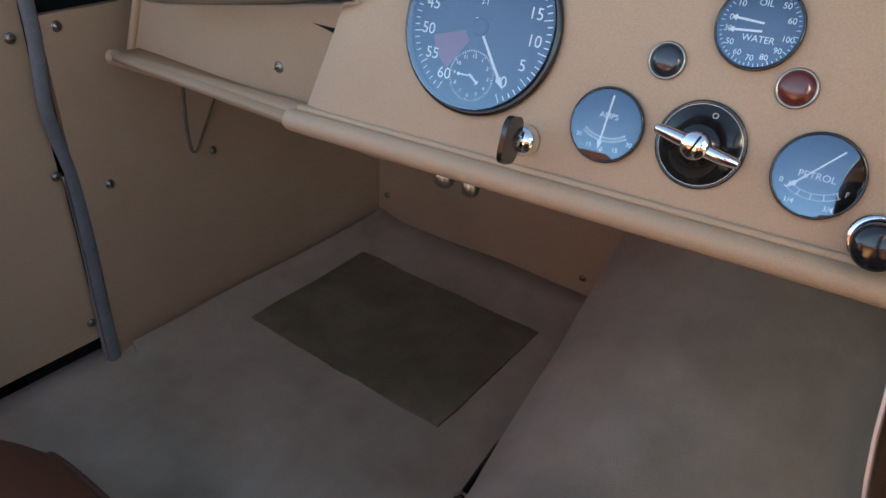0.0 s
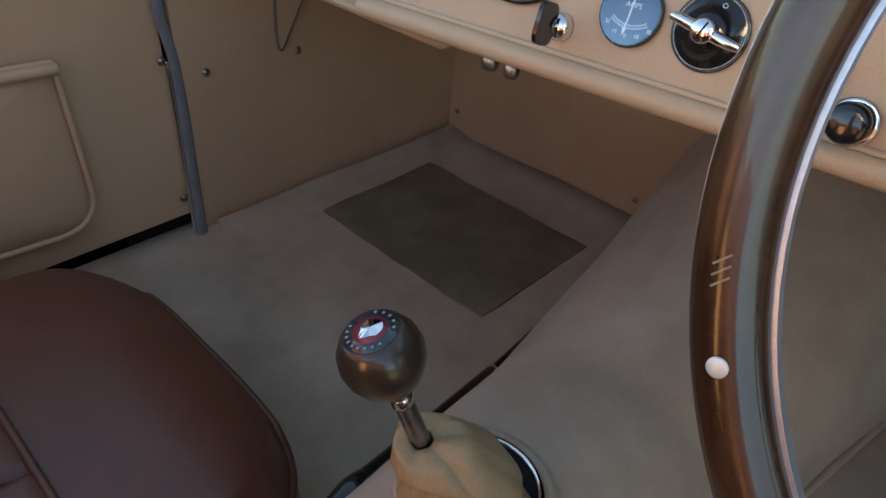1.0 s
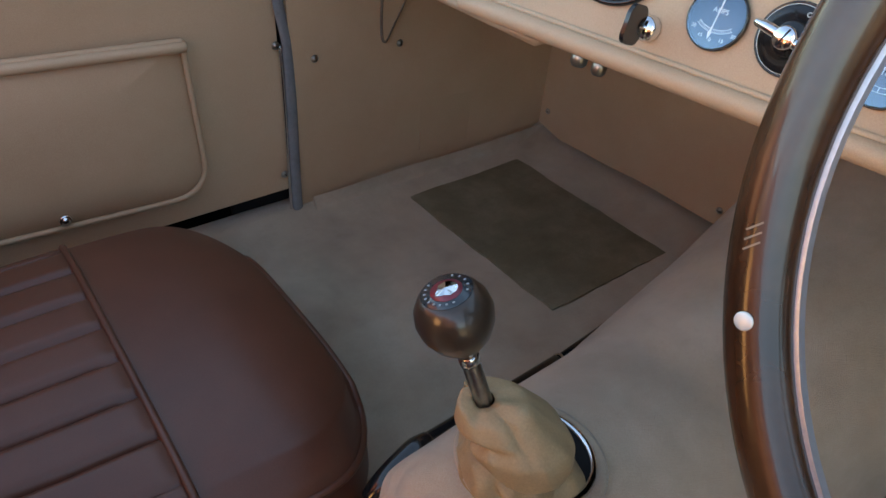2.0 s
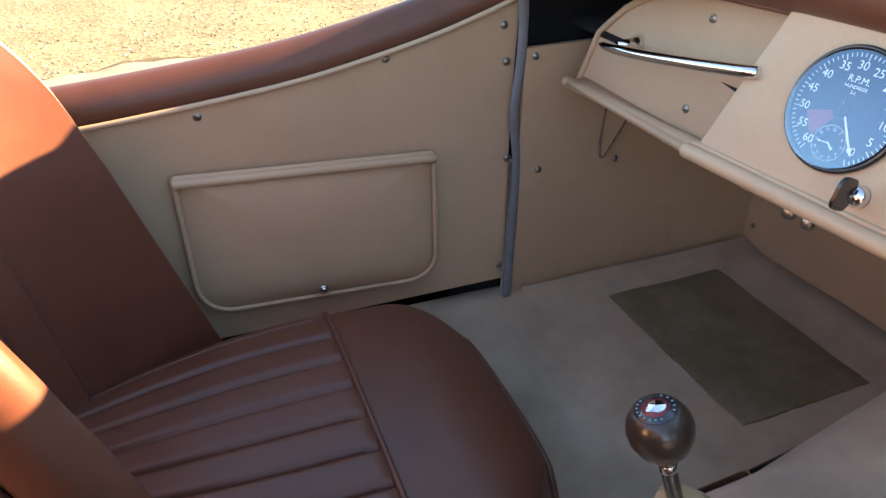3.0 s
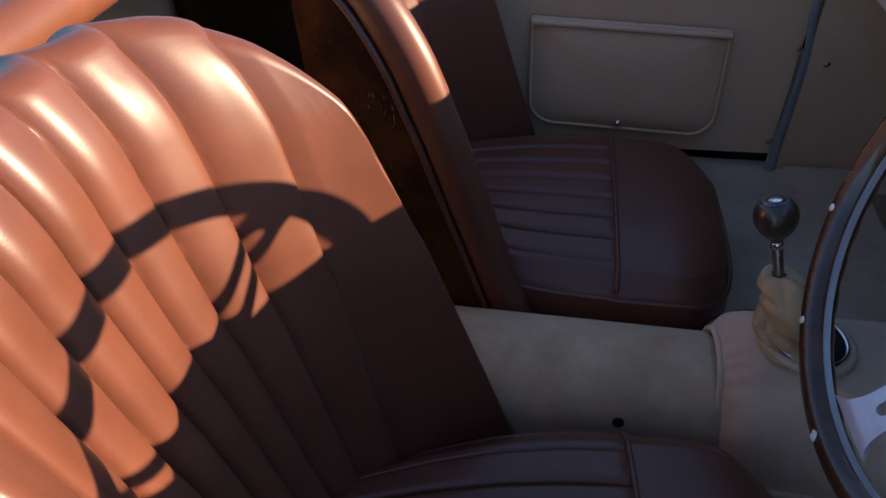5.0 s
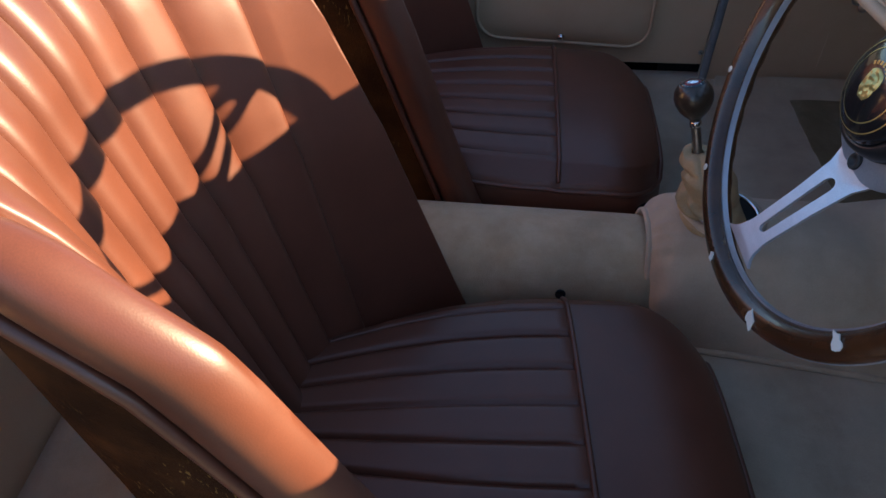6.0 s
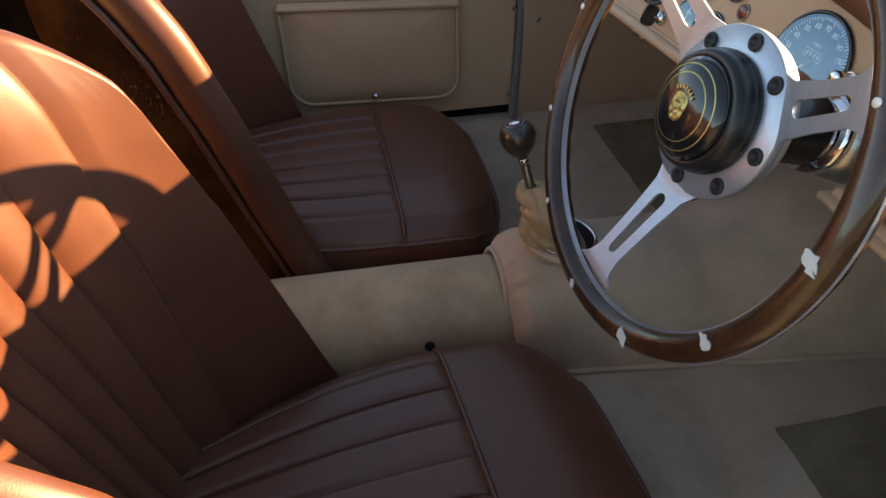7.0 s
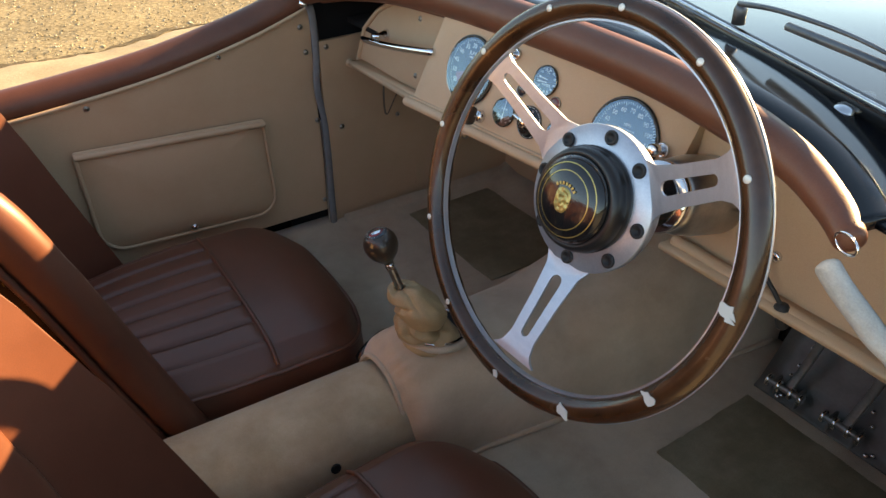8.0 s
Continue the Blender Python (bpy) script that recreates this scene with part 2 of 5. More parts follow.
def edge_x(y):
    return -3.78 - 0.16 * (y + 0.4) - 0.03 * (y + 0.4) ** 2 * 0.5 + 0.10 * noise.noise((y * 1.7, 0, 0)) + 0.05 * noise.noise((y * 7, 3, 0))


def apron():
    """Smooth worn hard standing under the car, with a ragged edge against the gravel."""
    ys = np.linspace(-6, 7, 320)
    us = np.concatenate([[0.0, 0.004, 0.02], np.linspace(0.05, 1, 30)])
    P = []
    for y in ys:
        x0 = edge_x(y) + 0.02 * noise.noise((y * 19, 8, 0))
        P.append([(x0 + (6 - x0) * u, y, 0.018 * min(1.0, u / 0.006) + 0.006 * noise.noise(((x0 + (6 - x0) * u) * 2, y * 2, 5)) - 0.010 + 0.012) for u in us])
    return slab(np.array(P), (0, 0, -0.05))


def soil_edge():
    """Ragged strip of bare dark soil along the broken edge of the hard standing."""
    P = []
    for y in np.linspace(-6, 7, 420):
        w = max(0.004, 0.05 + 0.10 * noise.noise((y * 2.3, 5, 1)) + 0.05 * noise.noise((y * 11, 2, 6)))
        P.append([(edge_x(y) + 0.03 - (w + 0.03) * u, y, 0.016 - 0.012 * u) for u in (0.0, 0.5, 1.0)])
    return slab(np.array(P), (0, 0, -0.03))


APRON = material("worn_pale_concrete", (0.29, 0.24, 0.165), (0.41, 0.345, 0.25), rough=0.9, big=3.5, fine=60, bump=0.35, depth=0.006, spec=0.2)
SOIL = material("dark_dry_soil", (0.075, 0.058, 0.036), (0.17, 0.135, 0.085), rough=0.95, big=9, fine=60, bump=0.7, depth=0.008, spec=0.15)
pavement = part("pavement", mesh_of("pavement", *apron(), APRON, auto=60))
part("soil_edge", mesh_of("soil_edge", *soil_edge(), SOIL, auto=60), pavement, "dark bare soil along the broken edge")
tagged(pavement, "smooth pale hard standing with a ragged edge under the car", "pavement", kind="structure")


def stones(n):
    rng = random.Random(4)
    V, Fc = [], []
    base = [(1, 0, 0), (-1, 0, 0), (0, 1, 0), (0, -1, 0), (0, 0, 1), (0, 0, -1)]
    tri = [(0, 2, 4), (2, 1, 4), (1, 3, 4), (3, 0, 4), (2, 0, 5), (1, 2, 5), (3, 1, 5), (0, 3, 5)]
    while len(V) < n * 6:
        x = -3.7 - 5.5 * rng.random() ** 1.3
        y = -3.0 + 8.0 * rng.random()
        if noise.noise((x * 0.9, y * 0.9, 11)) < -0.25 + 0.5 * rng.random() - 0.25:
            continue
        r = 0.0032 + 0.0085 * rng.random() ** 3
        z = 0.012 * noise.noise((x * 1.3, y * 1.3, 0)) + 0.03 * noise.noise((x * 0.2, y * 0.2, 7)) - 0.012
        b0 = len(V)
        t = rng.random() * 6.28
        for p in base:
            q = (p[0] * r * rng.uniform(0.7, 1.3), p[1] * r * rng.uniform(0.7, 1.3), p[2] * r * rng.uniform(0.4, 0.7))
            V.append((x + q[0] * math.cos(t) - q[1] * math.sin(t), y + q[0] * math.sin(t) + q[1] * math.cos(t), z + q[2]))
        Fc += [tuple(b0 + k for k in f) for f in tri]
    me = bpy.data.meshes.new("gravel_stones")
    me.from_pydata(V, [], Fc)
    return me


def stone_material():
    m = bpy.data.materials.new("gravel_stone")
    m.use_nodes = True
    nt = m.node_tree
    b = nt.nodes["Principled BSDF"]
    g = nt.nodes.new("ShaderNodeNewGeometry")
    c = ramp(nt, g.outputs["Random Per Island"], [(0.0, (0.16, 0.13, 0.085)), (0.35, (0.30, 0.25, 0.16)), (0.8, (0.45, 0.39, 0.27)), (1.0, (0.62, 0.56, 0.44))])
    nt.links.new(c, b.inputs["Base Color"])
    b.inputs["Roughness"].default_value = 0.9
    return m


st = stones(26000)
st.materials.append(stone_material())
tagged(part("gravel_stones", st), "loose straw-coloured stones scattered over the yard", "gravel", kind="stuff")



def treeline(radius, low, high, seed):
    """A far belt of trees round the yard: a ragged crown line over a deep belt."""
    n = 420
    P = []
    for k in range(n + 1):
        a1 = 2 * math.pi * (k % n) / n
        c, sn = math.cos(a1), math.sin(a1)
        h = low + (high - low) * (0.5 + 0.5 * math.sin(a1 * 3 + seed)) + 1.6 * noise.noise((c * 9, sn * 9, seed)) + 1.1 * noise.noise((c * 34, sn * 34, seed)) + 0.5 * noise.noise((c * 110, sn * 110, seed))
        row = []
        for v in np.linspace(0, 1, 9):
            r = radius + 2.5 * v * v + 1.2 * noise.noise((c * 30, sn * 30, v * 4 + seed))
            row.append((r * c, r * sn, -0.3 + h * v))
        P.append(row)
    return slab(np.array(P), (0, 0, -0.05))


FAR = material("far_winter_trees", (0.050, 0.045, 0.028), (0.105, 0.090, 0.055), rough=0.95, big=0.35, fine=2.5, bump=0.6, depth=0.5, spec=0.1)
tagged(part("backdrop", mesh_of("backdrop", *treeline(46, 3.2, 5.2, 1.0), FAR)), "far belt of brown-green trees round the yard", "treeline", kind="structure")

# ---- floor, tunnel, footwells ----
FLOOR_Z = 0.33
MID = -0.03


def floor_sheet(x0, x1, y0, y1, lift):
    xs, ys = np.linspace(x0, x1, 24), np.linspace(y0, y1, 48)
    P = np.array([[(x, y, FLOOR_Z + 0.003 * noise.noise((x * 9, y * 9, 1)) + lift(x, y)) for y in ys] for x in xs])
    return slab(P, (0, 0, -0.02))


def toe(x, y):
    return 0.10 * max(0.0, (y - 0.86) / 0.10) ** 2 * 0.35 + 0.025 * max(0.0, (abs(x) - 0.66) / 0.08)


tagged(part("floor", mesh_of("floor", *floor_sheet(-0.745, -0.10, -0.75, 0.945, toe), CARPET)), "taupe carpet on the passenger floor", "floor", kind="structure")
tagged(part("floor", mesh_of("floor", *floor_sheet(0.04, 0.745, -0.75, 0.945, lambda x, y: 0.0), CARPET)), "taupe carpet on the driver's floor", "floor", kind="structure")

def upstand():
    P = []
    for y in np.linspace(0.398, 0.93, 30):
        h = 0.030 + 0.004 * noise.noise((y * 6, 0, 0))
        P.append([(-0.690 - 0.006 * noise.noise((y * 7, 2, 0)), y, 0.338), (-0.700, y, 0.342), (-0.708, y, 0.350), (-0.712, y, 0.336 + h)])
    return slab(np.array(P), (-0.004, 0, -0.004))


tagged(part("carpet_edge", mesh_of("carpet_edge", *upstand(), CARPET, auto=60)), "taupe carpet edge turned up against the side panel", "carpet", kind="structure")

HUMP_B = [(0.10, 0.116), (0.19, 0.122), (0.27, 0.130), (0.6, 0.177), (0.95, 0.23)]
HUMP_T = [(0.10, 0.520), (0.18, 0.524), (0.25, 0.519), (0.33, 0.505), (0.47, 0.488), (0.6, 0.508), (0.95, 0.62)]


def hump_point(y, a, grow=0.0):
    b, top = interp(y, HUMP_B) + grow, interp(y, HUMP_T) + grow
    c, s = math.cos(a), math.sin(a)
    k = 0.82
    return (MID + b * math.copysign(abs(c) ** k, c), y, FLOOR_Z - 0.02 + (top - FLOOR_Z + 0.02) * abs(s) ** k)


def gearbox_cover():
    ys, an = np.concatenate([np.linspace(0.135, 0.195, 24), np.linspace(0.205, 0.95, 46)]), np.linspace(0, math.pi, 120)
    P = np.array([[hump_point(y, t, -0.030 * math.exp(-((y - 0.135) / 0.016) ** 1.3) + 0.004 * noise.noise((y * 8, t * 2, 5)) + 0.0020 * math.sin(t * 27 + 2.6 * math.sin(t * 5)) * math.exp(-((y - 0.151) / 0.016) ** 2)) for t in an] for y in ys])
    return slab(P, np.array((MID, 0, 0.36)) * 0 + (P - np.array((MID, 0, 0)) - P * np.array((0, 1, 0)) - np.array((0, 0, 0.36))) * -0.06)


def prop_tunnel():
    ys, an = np.linspace(-0.74, 0.148, 40), np.linspace(0, math.pi, 36)
    P = np.array([[(MID + 0.095 * math.cos(t), y, 0.394 - 0.014 * (y + 0.35) / 0.5 + 0.095 * math.sin(t) if 0.02 < t < 3.12 else 0.31) for t in an] for y in ys])
    return slab(P, (0, 0, -0.004))


BIND = material("grey_brown_binding", (0.13, 0.10, 0.08), (0.20, 0.16, 0.125), rough=0.9, big=30, fine=500, bump=0.4)
tunnel = thing("transmission_tunnel", "tan carpeted transmission tunnel between the two seats", "tunnel", kind="structure")
part("tunnel_cover", mesh_of("tunnel_cover", *prop_tunnel(), TUNNEL), tunnel, "smooth tan carpeted half-round cover")
part("gearbox_cover", mesh_of("gearbox_cover", *gearbox_cover(), HUMPC), tunnel, "wide taupe carpeted gearbox hump")
an = np.linspace(0.02, math.pi - 0.02, 40)
part("collar_binding", mesh_of("collar_binding", *sweep([hump_point(0.1345, t, -0.0290) for t in an], 0.0045, 8), HUMPC), tunnel, "stitched carpet binding")


# turned-under carpet edge where the hump meets the floor
for sd in (-1, 1):
    foot = [(MID + sd * (interp(y, HUMP_B) + 0.002), y, FLOOR_Z + 0.004 + 0.002 * noise.noise((y * 14, sd, 0))) for y in np.linspace(0.14, 0.92, 40)]
    part("foot_edge", mesh_of("foot_edge", *sweep(foot, 0.0055, 8), HUMPC), tunnel, "turned-under carpet edge")


def mat_slab(x0, x1, y0, y1):
    """Thin mat sunk into the pile, its cut edges slightly wavy and frayed."""
    nx, ny = 46, 34
    P = np.zeros((nx, ny, 3))
    for i, x in enumerate(np.linspace(x0, x1, nx)):
        for j, y in enumerate(np.linspace(y0, y1, ny)):
            u, v = abs(2 * i / (nx - 1) - 1) ** 6, abs(2 * j / (ny - 1) - 1) ** 6
            wx = 0.003 * noise.noise((y * 14, x0, 1)) + 0.0015 * noise.noise((y * 70, x0, 5))
            wy = 0.003 * noise.noise((x * 14, y0, 2)) + 0.0015 * noise.noise((x * 70, y0, 6))
            P[i, j] = (x + wx * u, y + wy * v, FLOOR_Z + 0.0045 - 0.002 * max(u, v) + 0.002 * noise.noise((x * 12, y * 12, 2)))
    return slab(P, (0, 0, -0.008))


tagged(part("floor_mat", mesh_of("floor_mat", *mat_slab(-0.678, -0.298, 0.567, 0.830), MAT, auto=40)), "dark olive-brown heel mat let into the passenger carpet", "floor mat", "heel mats")
tagged(part("floor_mat", mesh_of("floor_mat", *mat_slab(0.270, 0.62, 0.502, 0.747), MAT, auto=40)), "dark olive-brown heel mat let into the driver's carpet", "floor mat", "heel mats")


def firewall(x0, x1, y, z1, mat, name):
    xs, zs = np.linspace(x0, x1, 24), np.linspace(0.30, z1, 16)
    P = np.array([[(x, y + 0.012 * math.sin((x - x0) / (x1 - x0) * math.pi), z) for z in zs] for x in xs])
    return mesh_of(name, *slab(P, (0, 0.015, 0)), mat)


WALL_SCREWS = ((-0.702, 0.399), (-0.287, 0.384))
trim_wall = part("wall_firewall", firewall(-0.75, 0.0, 0.93, 0.98, TRIM, "wall_firewall"))
tagged(trim_wall, "beige trimmed bulkhead at the end of the passenger footwell", "bulkhead", kind="structure")
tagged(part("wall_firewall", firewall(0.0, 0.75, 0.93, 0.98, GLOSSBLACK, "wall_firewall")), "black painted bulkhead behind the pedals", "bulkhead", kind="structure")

# ---- side trim and doors ----
TOP = [(-0.75, 0.80), (-0.55, 0.772), (-0.40, 0.765), (-0.28, 0.770), (-0.124, 0.785), (0.016, 0.803), (0.13, 0.826), (0.227, 0.850), (0.30, 0.873), (0.355, 0.892)]
top_curve = curve([(p[0], p[1], 0) for p in TOP], 120)
TOPS = [(p[0], p[1]) for p in top_curve]


SIDE_X = {-1: 0.728, 1: 0.655}


def door_face(side, y, s):
    zt, zb = interp(y, TOPS), 0.386
    z = zb + (zt - zb) * s
    return (side * (SIDE_X[side] - 0.008 * max(0.0, s - 0.7) / 0.3 + 0.003 * math.sin(s * math.pi)), y, z)


def screw(parent, m):
    base = part("screw", screw_mesh, parent, "", m)
    part("screw_slot", slot_mesh, base)
    return base


NICKEL = material("dull_nickel", (0.30, 0.28, 0.25), (0.42, 0.40, 0.36), rough=0.34, metal=1.0, big=60, fine=400, bump=0.05)
screw_mesh = mesh_of("screw", *lathe([(0.0062, 0), (0.0062, 0.001), (0.0052, 0.0018), (0.0045, 0.0012), (0.0040, 0.0024), (0.0022, 0.0034), (0.0004, 0.0037)], 16), NICKEL)
V0, F0 = slab(np.array([[(-0.0034, -0.0004, 0.0039), (-0.0034, 0.0004, 0.0039)], [(0.0034, -0.0004, 0.0039), (0.0034, 0.0004, 0.0039)]]), (0, 0, -0.001))
slot_mesh = mesh_of("screw_slot", V0, F0, CAVITY_SHADE, smooth=False)


def face_in(side, x, y, z, spin=0):
    """The pose of a fixing whose z axis looks from a side wall into the car."""
    return Matrix.Translation((x, y, z)) @ Matrix.Rotation(radians(-90 * side), 4, "Y") @ Matrix.Rotation(radians(spin), 4, "Z")


def rounded_rect(w, h, r_top, r_bot, n=7):
    pts = []
    for cx, cy, r, a0 in ((w / 2 - r_top, h / 2 - r_top, r_top, 0), (-w / 2 + r_top, h / 2 - r_top, r_top, 90), (-w / 2 + r_bot, -h / 2 + r_bot, r_bot, 180), (w / 2 - r_bot, -h / 2 + r_bot, r_bot, 270)):
        for k in range(n):
            t = radians(a0 + 90 * k / (n - 1))
            pts.append((cx + r * math.cos(t), cy + r * math.sin(t)))
    return pts


def car_door(side):
    dx = SIDE_X[side]
    d = thing("roadster_door", "closed beige trimmed roadster door with brown top roll and map pocket" if side < 0 else "open beige trimmed roadster door with brown top roll", "car door", "doors")
    if side > 0:        # swung open on its front hinge
        d.matrix_basis = Matrix.Translation((0.70, 0.375, 0)) @ Matrix.Rotation(radians(68), 4, "Z") @ Matrix.Translation((-0.70, -0.375, 0))
    ys = np.linspace(-0.50, 0.364, 60)
    P = np.array([[door_face(side, y, s) for s in np.linspace(0, 1, 26)] for y in ys])
    part("trim_panel", mesh_of("trim_panel", *slab(P, (side * 0.012, 0, 0)), TRIM, auto=50), d, "beige leathercloth door card")
    edge = [(side * (dx - 0.013), y, interp(y, TOPS) + 0.002) for y in np.linspace(-0.50, 0.354, 70)]
    part("piping", mesh_of("piping", *sweep(edge, 0.0042, 8), TRIM), d, "beige piping")
    roll = [(side * (dx + 0.028), y, interp(y, TOPS) + 0.015) for y in np.linspace(-0.50, 0.345, 60)]
    part("top_roll", mesh_of("top_roll", *sweep(roll, 0.036, 20), ROLL), d, "padded brown leather top roll")
    skin = np.array([[(side * (dx + 0.045 + 0.05 * math.sin(s * 2.6)), y, 0.20 + (interp(y, TOPS) + 0.01 - 0.20) * s) for s in np.linspace(0, 1, 14)] for y in np.linspace(-0.50, 0.36, 24)])
    part("door_skin", mesh_of("door_skin", *slab(skin, (-side * 0.004, 0, 0)), PAINT), d, "black painted door skin")
    for y, z in ((-0.124, 0.769), (0.150, 0.822), (0.340, 0.855), (0.347, 0.798), (0.357, 0.633), (0.353, 0.419), (-0.36, 0.745)):
        screw(d, face_in(side, side * (dx - 0.0065), y, z, 40))
    # map pocket flap
    w, h = 0.392, 0.236
    cy, cz = 0.024, 0.559
    outline = [(px0 + (0.006 if px0 * side < 0 else -0.002) * (1 if px0 > 0 else -1) * (0.5 - pz0 / h) , pz0) for px0, pz0 in rounded_rect(w, h, 0.004, 0.052)]
    rows = []
    for q in np.linspace(1.0, 0.0, 16):
        rows.append([(side * (dx - 0.008 - 0.016 * (1 - q ** 5)) , cy + px * q * side * -1, cz + pz * q + 0.049 * px * q * side) for px, pz in outline])
    V, Fc = [], []
    n = len(outline)
    for r in rows[:-1]:
        V += r
    V.append((side * (dx - 0.025), cy, cz))
    for i in range(len(rows) - 2):
        for j in range(n):
            l = (j + 1) % n
            Fc.append((i * n + j, i * n + l, (i + 1) * n + l, (i + 1) * n + j))
    for j in range(n):
        Fc.append(((len(rows) - 2) * n + j, (len(rows) - 2) * n + (j + 1) % n, len(V) - 1))
    flap = part("pocket_flap", mesh_of("pocket_flap", V, Fc, TRIM), d, "beige map pocket flap")
    rim = [(side * (dx - 0.016), cy - side * p, cz + q + 0.049 * p * side) for p, q in outline]
    part("flap_piping", mesh_of("flap_piping", *sweep(rim, 0.0042, 8, closed=True), TRIM), flap)
    hem = [(side * (dx - 0.023), cy + y, cz + h / 2 - 0.006 - 0.049 * y) for y in np.linspace(-w / 2, w / 2, 12)]
    part("flap_hem", mesh_of("flap_hem", *sweep(hem, 0.0075, 10), TRIM), flap)
    snap = part("snap_button", mesh_of("snap_button", *lathe([(0.0085, 0), (0.0085, 0.003), (0.0070, 0.0050), (0.0060, 0.0046), (0.0052, 0.0062), (0.0025, 0.0074), (0.0004, 0.0076)], 20), CHROME), flap, "chrome press stud", face_in(side, side * (dx - 0.022), 0.024, 0.4565))
    return d


left_door = car_door(-1)


def kick_panel(side):
    dx = SIDE_X[side]
    k = thing("kick_panel", "beige footwell side panel fixed with chrome screws", "trim panel", kind="structure")
    ys, ss = np.linspace(0.376, 0.935, 30), np.linspace(0, 1, 18)
    P = np.array([[(side * ((dx - 0.004) - 0.010 * s - 0.002 * math.sin(s * 3)), y, 0.335 + (0.818 - 0.335 + 0.02 * (y - 0.385)) * s) for s in ss] for y in ys])
    part("panel", mesh_of("panel", *slab(P, (side * 0.010, 0, 0)), TRIM, auto=50), k)
    for y, z in ((0.394, 0.804), (0.416, 0.604), (0.572, 0.601)):
        screw(k, face_in(side, side * (dx - 0.0042 - 0.010 * (z - 0.335) / 0.485 - 0.002 * math.sin(3 * (z - 0.335) / 0.485)), y, z, 25))
    corners = ((0.621, 0.488), (0.622, 0.389), (0.7325, 0.383), (0.739, 0.480))
    plate = [(side * y, z) for y, z in corners]
    hv, hf = outline_plate(plate if side > 0 else plate[::-1], 0.0022)
    hatch_m = Matrix(((0, 0, -side, side * (dx - 0.0066)), (side, 0, 0, 0), (0, 1, 0, 0), (0, 0, 0, 1)))
    part("hatch_cover", mesh_of("hatch_cover", hv, hf, TRIM, smooth=False), k, "trimmed hatch cover", hatch_m)
    edge = [(0.545, 0.775), (0.537, 0.72), (0.532, 0.66), (0.533, 0.622), (0.537, 0.612), (0.543, 0.616), (0.560, 0.645), (0.590, 0.690), (0.640, 0.735), (0.70, 0.775)]
    gv, gf = outline_plate(edge, 0.007)
    gm = Matrix(((0, 0, -side, side * (dx - 0.013)), (1, 0, 0, 0), (0, 1, 0, 0), (0, 0, 0, 1)))
    gus = part("gusset", mesh_of("gusset", gv, gf, TRIM, auto=40), k, "beige scuttle gusset", gm)
    part("gusset_edge", mesh_of("gusset_edge", *sweep(curve([(y, z, 0.0055) for y, z in edge], 60), 0.0024, 8), BIND), gus, "dark edge of the gusset")
    return k


kick_panel(-1)
kick_panel(1)


def draught_seal(side):
    dx = SIDE_X[side]
    pts = [(side * (dx - q), y, z) for q, y, z in ((0.032, 0.352, 0.912), (0.018, 0.366, 0.88), (0.013, 0.369, 0.80), (0.011, 0.363, 0.71), (0.009, 0.374, 0.63), (0.009, 0.374, 0.53), (0.009, 0.372, 0.44), (0.009, 0.371, 0.35))]
    if side > 0:
        pts = [(0.527, 0.302, 0.938), (0.545, 0.300, 0.925), (0.580, 0.302, 0.900), (0.615, 0.315, 0.86)] + [(p[0], p[1] - 0.02, p[2]) for p in pts[3:]]
    s = part("door_seal", mesh_of("door_seal", *sweep(curve(pts, 60), 0.0090 if side < 0 else 0.011, 12, flat=0.5 if side < 0 else 1.0, up=(1, 0, 0)), SEAL if side < 0 else SEAL_PALE))
    tagged(s, "grey fabric draught seal on the door post", "door seal", "door seals", "structure")
    pts2 = [(x + side * 0.004, y - 0.010, z) for x, y, z in pts[4:]]
    c = part("post_edge", mesh_of("post_edge", *sweep(curve(pts2, 30), 0.0035, 8), CHROME), s, "bright metal door post edge")
    if side < 0:
        part("post_cap", mesh_of("post_cap", *lathe([(0.010, 0), (0.011, 0.006), (0.008, 0.012), (0.002, 0.014)], 16), CHROME), s, "chrome post cap", pose(side * (dx - 0.030), 0.345, 0.905))
    return s


draught_seal(-1)
draught_seal(1)
car_door(1)

for x, z in WALL_SCREWS:
    screw(trim_wall, Matrix.Translation((x, 0.9415 - 0.012 * (1 - math.sin((x + 0.75) / 0.75 * math.pi)), z)) @ Matrix.Rotation(radians(90), 4, "X"))

# ---- body round the cockpit ----
body = thing("roadster_car", "gloss black open two-seat roadster body round the cockpit", "car")


def sill(side):
    o = SIDE_X[side] - 0.72
    P = np.array([[(side * (x + o), y, z) for x, z in ((0.712, 0.335), (0.725, 0.345), (0.74, 0.345), (0.77, 0.33), (0.79, 0.22))] for y in np.linspace(-0.8, 1.2, 20)])
    return slab(P, (0, 0, -0.01))


for sd in (-1, 1):
    part("sill", mesh_of("sill", *sill(sd), BLACK), body, "black door sill")
    # side sheet whose black colour stands in for the unlit hollow
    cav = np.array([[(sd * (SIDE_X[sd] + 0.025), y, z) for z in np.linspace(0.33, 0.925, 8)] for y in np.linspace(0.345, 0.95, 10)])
    part("cowl_side", mesh_of("cowl_side", *slab(cav, (sd * 0.02, 0, 0)), CAVITY_SHADE), body, "black sheet standing in for the unlit inner scuttle side")


def roll_seam(points, r, drop, parent):
    """A stitched seam: a thin welt sunk along the under side of a roll."""
    line = [p + np.array((0, 0, -drop)) for p in curve(points, 110)]
    part("seam_welt", mesh_of("seam_welt", *sweep(line, r, 8), ROLL), parent)


